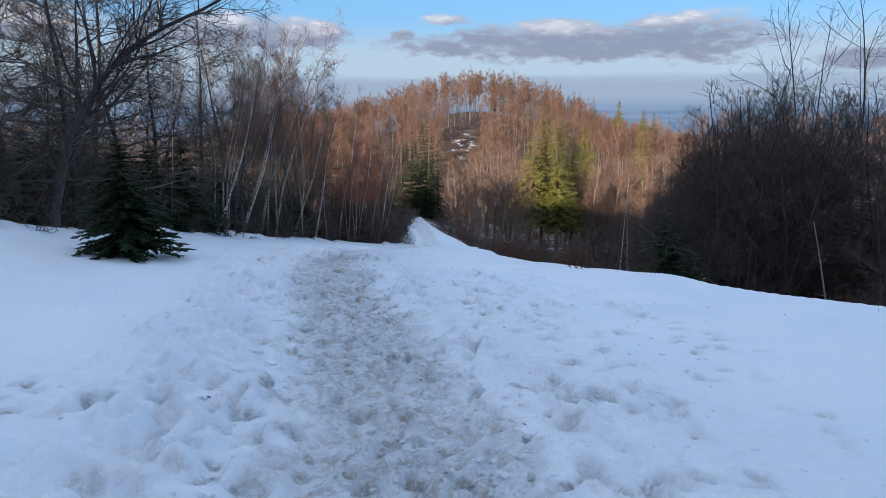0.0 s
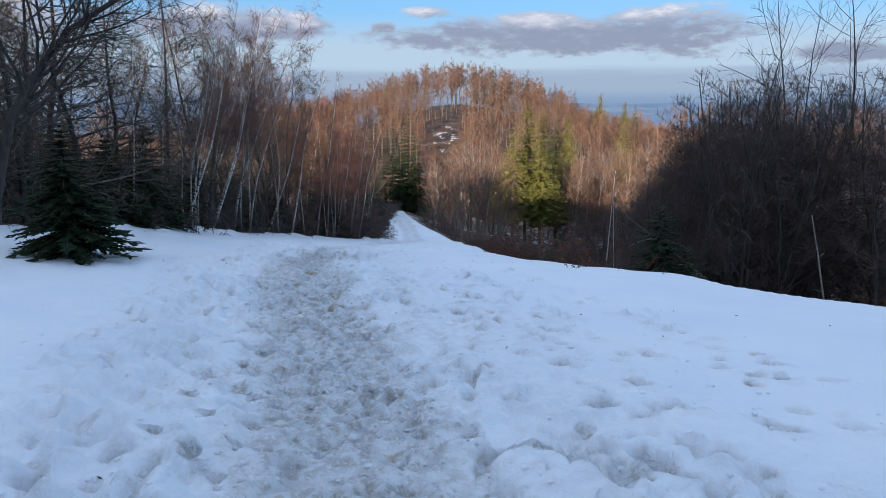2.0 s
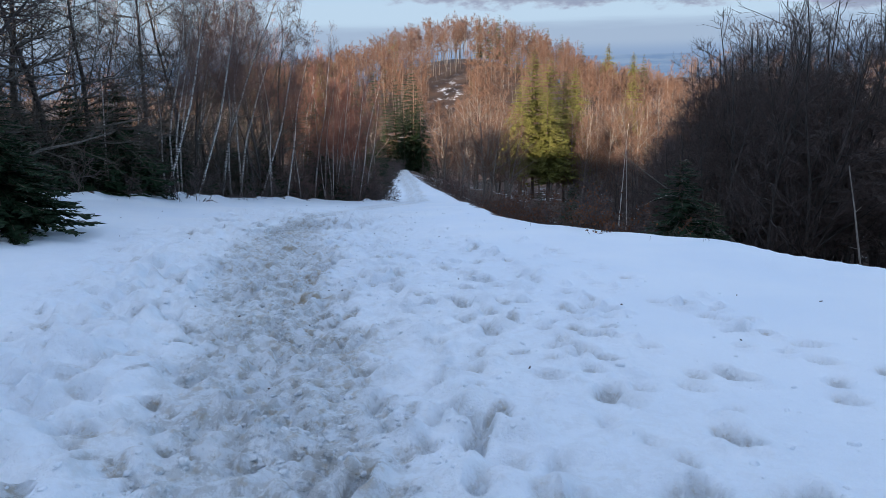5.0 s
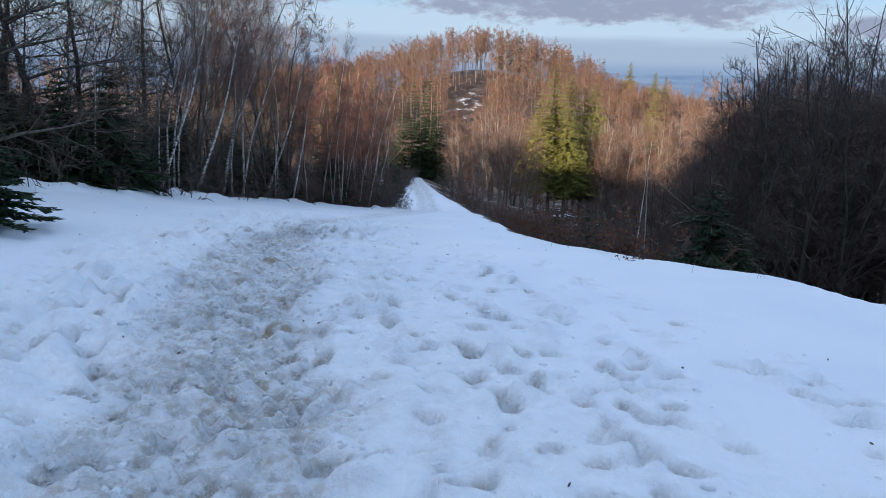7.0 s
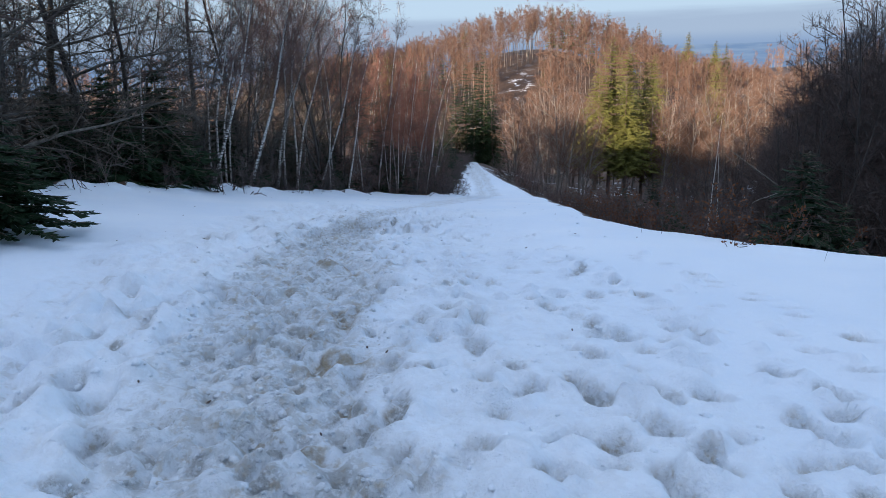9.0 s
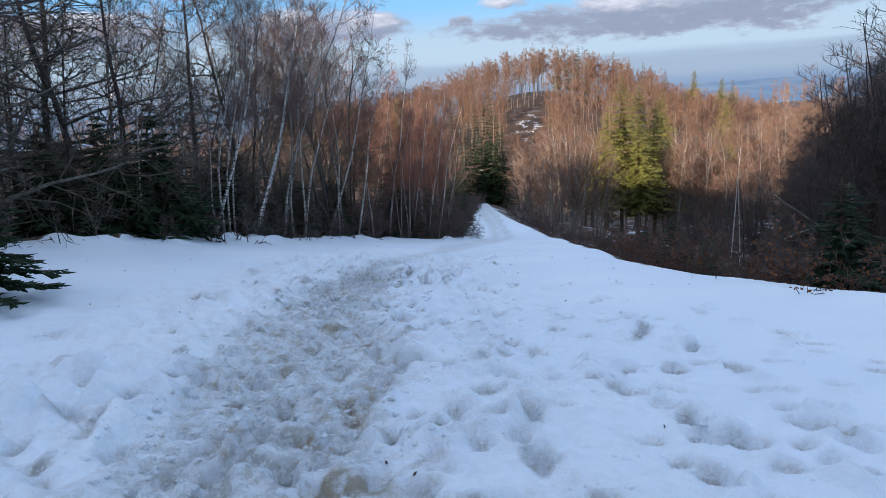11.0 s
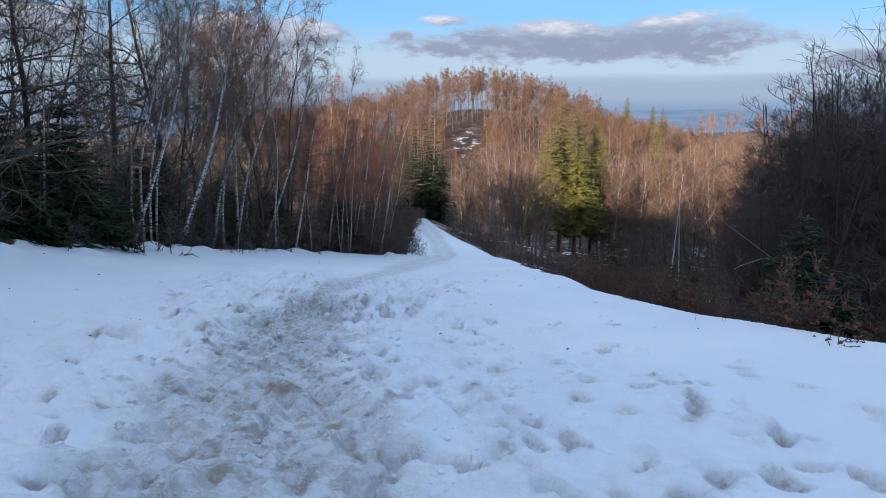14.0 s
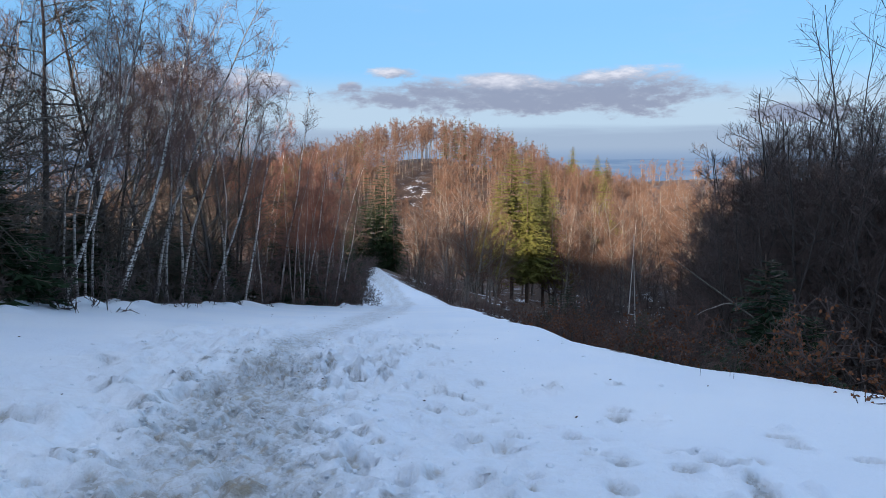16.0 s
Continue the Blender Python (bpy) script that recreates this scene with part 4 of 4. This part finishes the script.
# birch pair beyond the right brow
PAIR = bare_tree("roadside_birch", "small pale birch growing just below the snowy brow", "tree", "birch pair below the brow", PALE_BIRCH, BIRCH_TWIG, BIRCH_TWIG,
                 grow(150, 10.5, 0.075, 9, 4, 6, 0.62, 0.25, 0.8, (0.0, 0), 0.014, 0.008, 0.0, 0.7))
for x, y, sc, turn in ((16.4, 60.0, 1.0, 20), (17.3, 60.6, 0.92, 150)):
    stand(PAIR, x, y, sc, turn)
for x, y, sc in ((5.6, 29.4, 0.62), (11.3, 33.0, 1.75), (12.4, 32.2, 1.2), (14.6, 42.5, 1.2), (13.6, 66.0, 1.5), (17.8, 41.0, 1.3), (7.4, 47.0, 0.9)):
    stand(YOUNG[int(x * 10) % 3], x, y, sc, rng.uniform(0, 360))


def leafy_bush(seed, height):
    """A low bush that still holds its withered leaves."""
    g = np.random.default_rng(seed)
    stem, wood, fine, hair = grow(seed, height, 0.014, 6, 3, 2, 0.15, 0.45, 0.6, (0, 0), 0.10, 0.006, 0.0, 0.35, 4, 2, 1, 4)
    root = tagged(new("withered_bush"), "low beech bush holding rusty withered leaves at the snow's edge", "shrub", "withered bushes")
    v, q = pipe(stem, 4)
    part("trunk", mesh_from("trunk", v, q, [DARK_BARK]), root)
    v, q, m = woven([(tubes(wood, 3), 0), (tubes(fine, 3), 0), (blades(hair), 0)])
    part("crown", mesh_from("crown", v, q, [DARK_TWIG], mat_index=m), root)
    ends = hair + fine
    verts, quads = [], []
    for k in range(420):
        p, d, r = point_on([ends[int(g.integers(len(ends)))]], g.random())
        a, b = g.normal(0, 1, 3), g.normal(0, 1, 3)
        a /= np.linalg.norm(a)
        b = np.cross(a, b)
        b /= np.linalg.norm(b)
        l, w = g.uniform(0.035, 0.060), g.uniform(0.013, 0.022)
        n0 = len(verts)
        verts += [p, p + a * l * 0.5 + b * w, p + a * l, p + a * l * 0.5 - b * w]
        quads.append((n0, n0 + 1, n0 + 2, n0 + 3))
    part("foliage", mesh_from("foliage", verts, quads, [RUST_LEAF], flat=True), root, "rusty brown withered leaves")
    return root


edge = np.random.default_rng(91)
for k in range(46):
    y = edge.uniform(44, 100)
    stand(SHRUBS[1], float(meadow_left(y)) - edge.uniform(-0.1, 1.2), y, edge.uniform(0.22, 0.55), edge.uniform(0, 360))
BUSHES = [leafy_bush(900 + k, 1.3) for k in range(2)]
for k in range(14):
    y = rng.uniform(13.5, 34) if k % 4 else rng.uniform(60, 76)
    x = float(meadow_right(y)) + rng.uniform(0.7, 2.6)
    stand(BUSHES[k % 2], x, y, rng.uniform(0.6, 1.15), rng.uniform(0, 360))

for y, away, sc in ((19.7, 0.9, 1.25), (20.2, 1.3, 1.35), (20.6, 0.9, 1.0), (19.3, 1.5, 1.2), (22.2, 0.8, 1.0), (22.6, 1.2, 1.15), (23.3, 0.7, 0.8), (24.0, 1.0, 0.85), (30.5, 0.7, 0.8), (31.4, 1.0, 0.9), (27.0, 0.7, 0.55), (25.4, 0.8, 0.5)):
    stand(BUSHES[int(y * 10) % 2], float(meadow_right(y)) + away, y, sc, rng.uniform(0, 360))

# low twigs that poke out of the snow bank along the thicket, and stalks on the open snow
SPRIGS = [bare_tree("snowed_in_sprig", "dark bare sprig poking out of the snow bank", "twig", "sprigs along the thicket", DARK_BARK, DARK_BARK, DARK_TWIG,
                    grow(940 + k, 0.65, 0.013, 5, 3, 3, 0.15, 0.55, 0.5, (0.3, -0.4), 0.15, 0.008, 0.02, 0.25, 1, 2, 1, 3), 4) for k in range(3)]
for k in range(84):
    y = rng.uniform(21, 56) if k < 56 else rng.uniform(55, 79)
    stand(SHRUBS[k % 4], float(meadow_right(y)) + (rng.uniform(0.8, 4.5) if k < 56 else rng.uniform(0.4, 3.2)), y, rng.uniform(0.22, 0.45) * (1 if k < 56 else 1.5), rng.uniform(0, 360))
for k in range(110):
    y = rng.uniform(17, 54)
    x = float(meadow_left(y)) + rng.normal(0.25, 0.45)
    stand(SPRIGS[k % 3], x, y, rng.uniform(0.6, 1.5), rng.uniform(0, 360), sink=float(land(x, y)) - snow_top(x, y) - 0.3)
STALKS = [bare_tree("dry_stalk", "thin dry plant stalk standing in the snow", "plant", "dry stalks", DARK_BARK, DARK_TWIG, DARK_TWIG,
                    grow(960 + k, 0.42, 0.004, 4, 2, 2, 0.4, 0.4, 0.7, (0.1, 0), 0.12, 0.0022, 0.0, 0.08, 1, 2, 1, 4), 4) for k in range(2)]
for k in range(9):
    y = rng.uniform(11, 20)
    x = float(meadow_right(y)) - abs(rng.normal(0, 1.1)) - 0.2
    stand(STALKS[k % 2], x, y, rng.uniform(0.5, 0.9), rng.uniform(0, 360), rng.uniform(-12, 12), sink=float(land(x, y)) - snow_top(x, y) - 0.2)


def fallen_branch():
    """A long broken limb with two pale side branches, propped on the slope."""
    g = np.random.default_rng(51)
    root = tagged(new("fallen_branch"), "long grey fallen limb with pale broken side branches on the slope", "branch")
    main = wander(g, (0, 0, -0.2), (-0.68, 0.34, 0.65), 12.2, 10, 0.085, 0.025, 0.022, -0.004)
    v, q = pipe(main, 6)
    part("limb", mesh_from("limb", v, q, [GREY_BARK]), root)
    for f, way, l in ((0.56, (-0.95, -0.1, 0.12), 2.8), (0.50, (-0.9, -0.2, -0.15), 2.4), (0.74, (-0.9, 0.2, 0.1), 1.6)):
        p, d, r = point_on(main, f)
        v, q = pipe(wander(g, p, way, l, 7, 0.030, 0.011, 0.11, -0.10), 5)
        part("side_branch", mesh_from("side_branch", v, q, [PALE_WOOD]), root, "pale barkless broken side branch")
    return root


root = fallen_branch()
root.matrix_basis = pose(19.4, 35.2, float(land(19.4, 35.2)))


def bare_pole():
    g = np.random.default_rng(52)
    root = tagged(new("dead_sapling"), "pale dead sapling leaning bare among the dark trees", "tree")
    stem = wander(g, (0, 0, -0.8), (-0.30, 0.05, 1.0), 8.4, 9, 0.070, 0.024, 0.035, 0.0)
    v, q = pipe(stem, 6)
    part("stem", mesh_from("stem", v, q, [PALE_WOOD]), root)
    for f, way, l in ((0.55, (-1, 0, 0.2), 0.5), (0.75, (0.8, 0, 0.6), 0.35)):
        p, d, r = point_on(stem, f)
        v, q = pipe(wander(g, p, way, l, 3, 0.012, 0.006, 0.1), 4)
        part("twig", mesh_from("twig", v, q, [PALE_WOOD]), root)
    return root


root = bare_pole()
root.matrix_basis = pose(20.0, 31.4, float(land(20.0, 31.4)))


def trail_litter():
    """Bits of bark, dead leaf and twig lying on the snow."""
    g = np.random.default_rng(61)
    verts, quads = [], []
    for k in range(110):
        y = g.uniform(3, 34)
        x = float(trail_line(y)) + g.normal(0, 1.6) if k % 2 else g.uniform(float(meadow_left(y)) + 0.5, float(meadow_right(y)) - 0.5)
        z = snow_top(x, y) + 0.012
        a = g.uniform(0, math.tau)
        l, w = g.uniform(0.008, 0.022), g.uniform(0.004, 0.009)
        d, e = np.array((math.cos(a), math.sin(a), g.normal(0, 0.2))), np.array((-math.sin(a), math.cos(a), g.normal(0, 0.3)))
        p = np.array((x, y, z))
        n0 = len(verts)
        top = [p - d * l, p + e * w, p + d * l, p - e * w]
        verts += top + [v - np.array((0, 0, 0.008)) for v in top]
        quads += [(n0, n0 + 1, n0 + 2, n0 + 3), (n0, n0 + 4, n0 + 5, n0 + 1), (n0 + 1, n0 + 5, n0 + 6, n0 + 2), (n0 + 2, n0 + 6, n0 + 7, n0 + 3), (n0 + 3, n0 + 7, n0 + 4, n0)]
    tagged(new("trail_litter", mesh_from("trail_litter", verts, quads, [DARK_TWIG], flat=True)), "dark bits of bark and dead leaf scattered on the snow", "litter", kind="stuff")


trail_litter()


def snow_clods():
    """Crumbs and clods of slush and snow kicked up on and beside the trail."""
    g = np.random.default_rng(71)
    t = (1 + 5 ** 0.5) / 2
    ball = np.array([(-1, t, 0), (1, t, 0), (-1, -t, 0), (1, -t, 0), (0, -1, t), (0, 1, t), (0, -1, -t), (0, 1, -t), (t, 0, -1), (t, 0, 1), (-t, 0, -1), (-t, 0, 1)], float) / 1.9
    faces = np.array([(0, 11, 5), (0, 5, 1), (0, 1, 7), (0, 7, 10), (0, 10, 11), (1, 5, 9), (5, 11, 4), (11, 10, 2), (10, 7, 6), (7, 1, 8),
                      (3, 9, 4), (3, 4, 2), (3, 2, 6), (3, 6, 8), (3, 8, 9), (4, 9, 5), (2, 4, 11), (6, 2, 10), (8, 6, 7), (9, 8, 1)])
    vs, fs, ds, n0 = [], [], [], 0
    while n0 < 12 * 6000:
        y = g.uniform(1.8, 24)
        half = float(trail_half(y))
        off = g.normal(0, half * 0.75) if g.random() < 0.72 else g.normal(0.3, 1.9)
        x = float(trail_line(y)) + off
        if not -6.0 < x < 4.5 or float(value_noise(np.array([x]), np.array([y]), 0.5, 41)[0]) < -0.12:
            continue
        size = min(0.007 + 0.008 * g.exponential(1.0), 0.030)
        v = ball * g.uniform(0.75, 1.25, (12, 1)) * size * np.array((g.uniform(0.8, 1.5), g.uniform(0.8, 1.5), g.uniform(0.5, 0.9)))
        a = g.uniform(0, math.tau)
        c, sn = math.cos(a), math.sin(a)
        v = np.stack([v[:, 0] * c - v[:, 1] * sn + x, v[:, 0] * sn + v[:, 1] * c + y, v[:, 2] + snow_top(x, y) + size * 0.02], 1)
        vs.append(v), fs.append(faces + n0)
        ds.append(np.full(12, (g.uniform(0.15, 0.6) if abs(off) < half else g.uniform(0, 0.12))))
        n0 += 12
    me = mesh_from("snow_clods", np.concatenate(vs), np.concatenate(fs), [GROUND], {"dirt": np.concatenate(ds), "litter": np.zeros(n0)})
    tagged(new("snow_clods", me), "crumbs and clods of dirty snow kicked up along the trail", "snow", kind="stuff")


snow_clods()
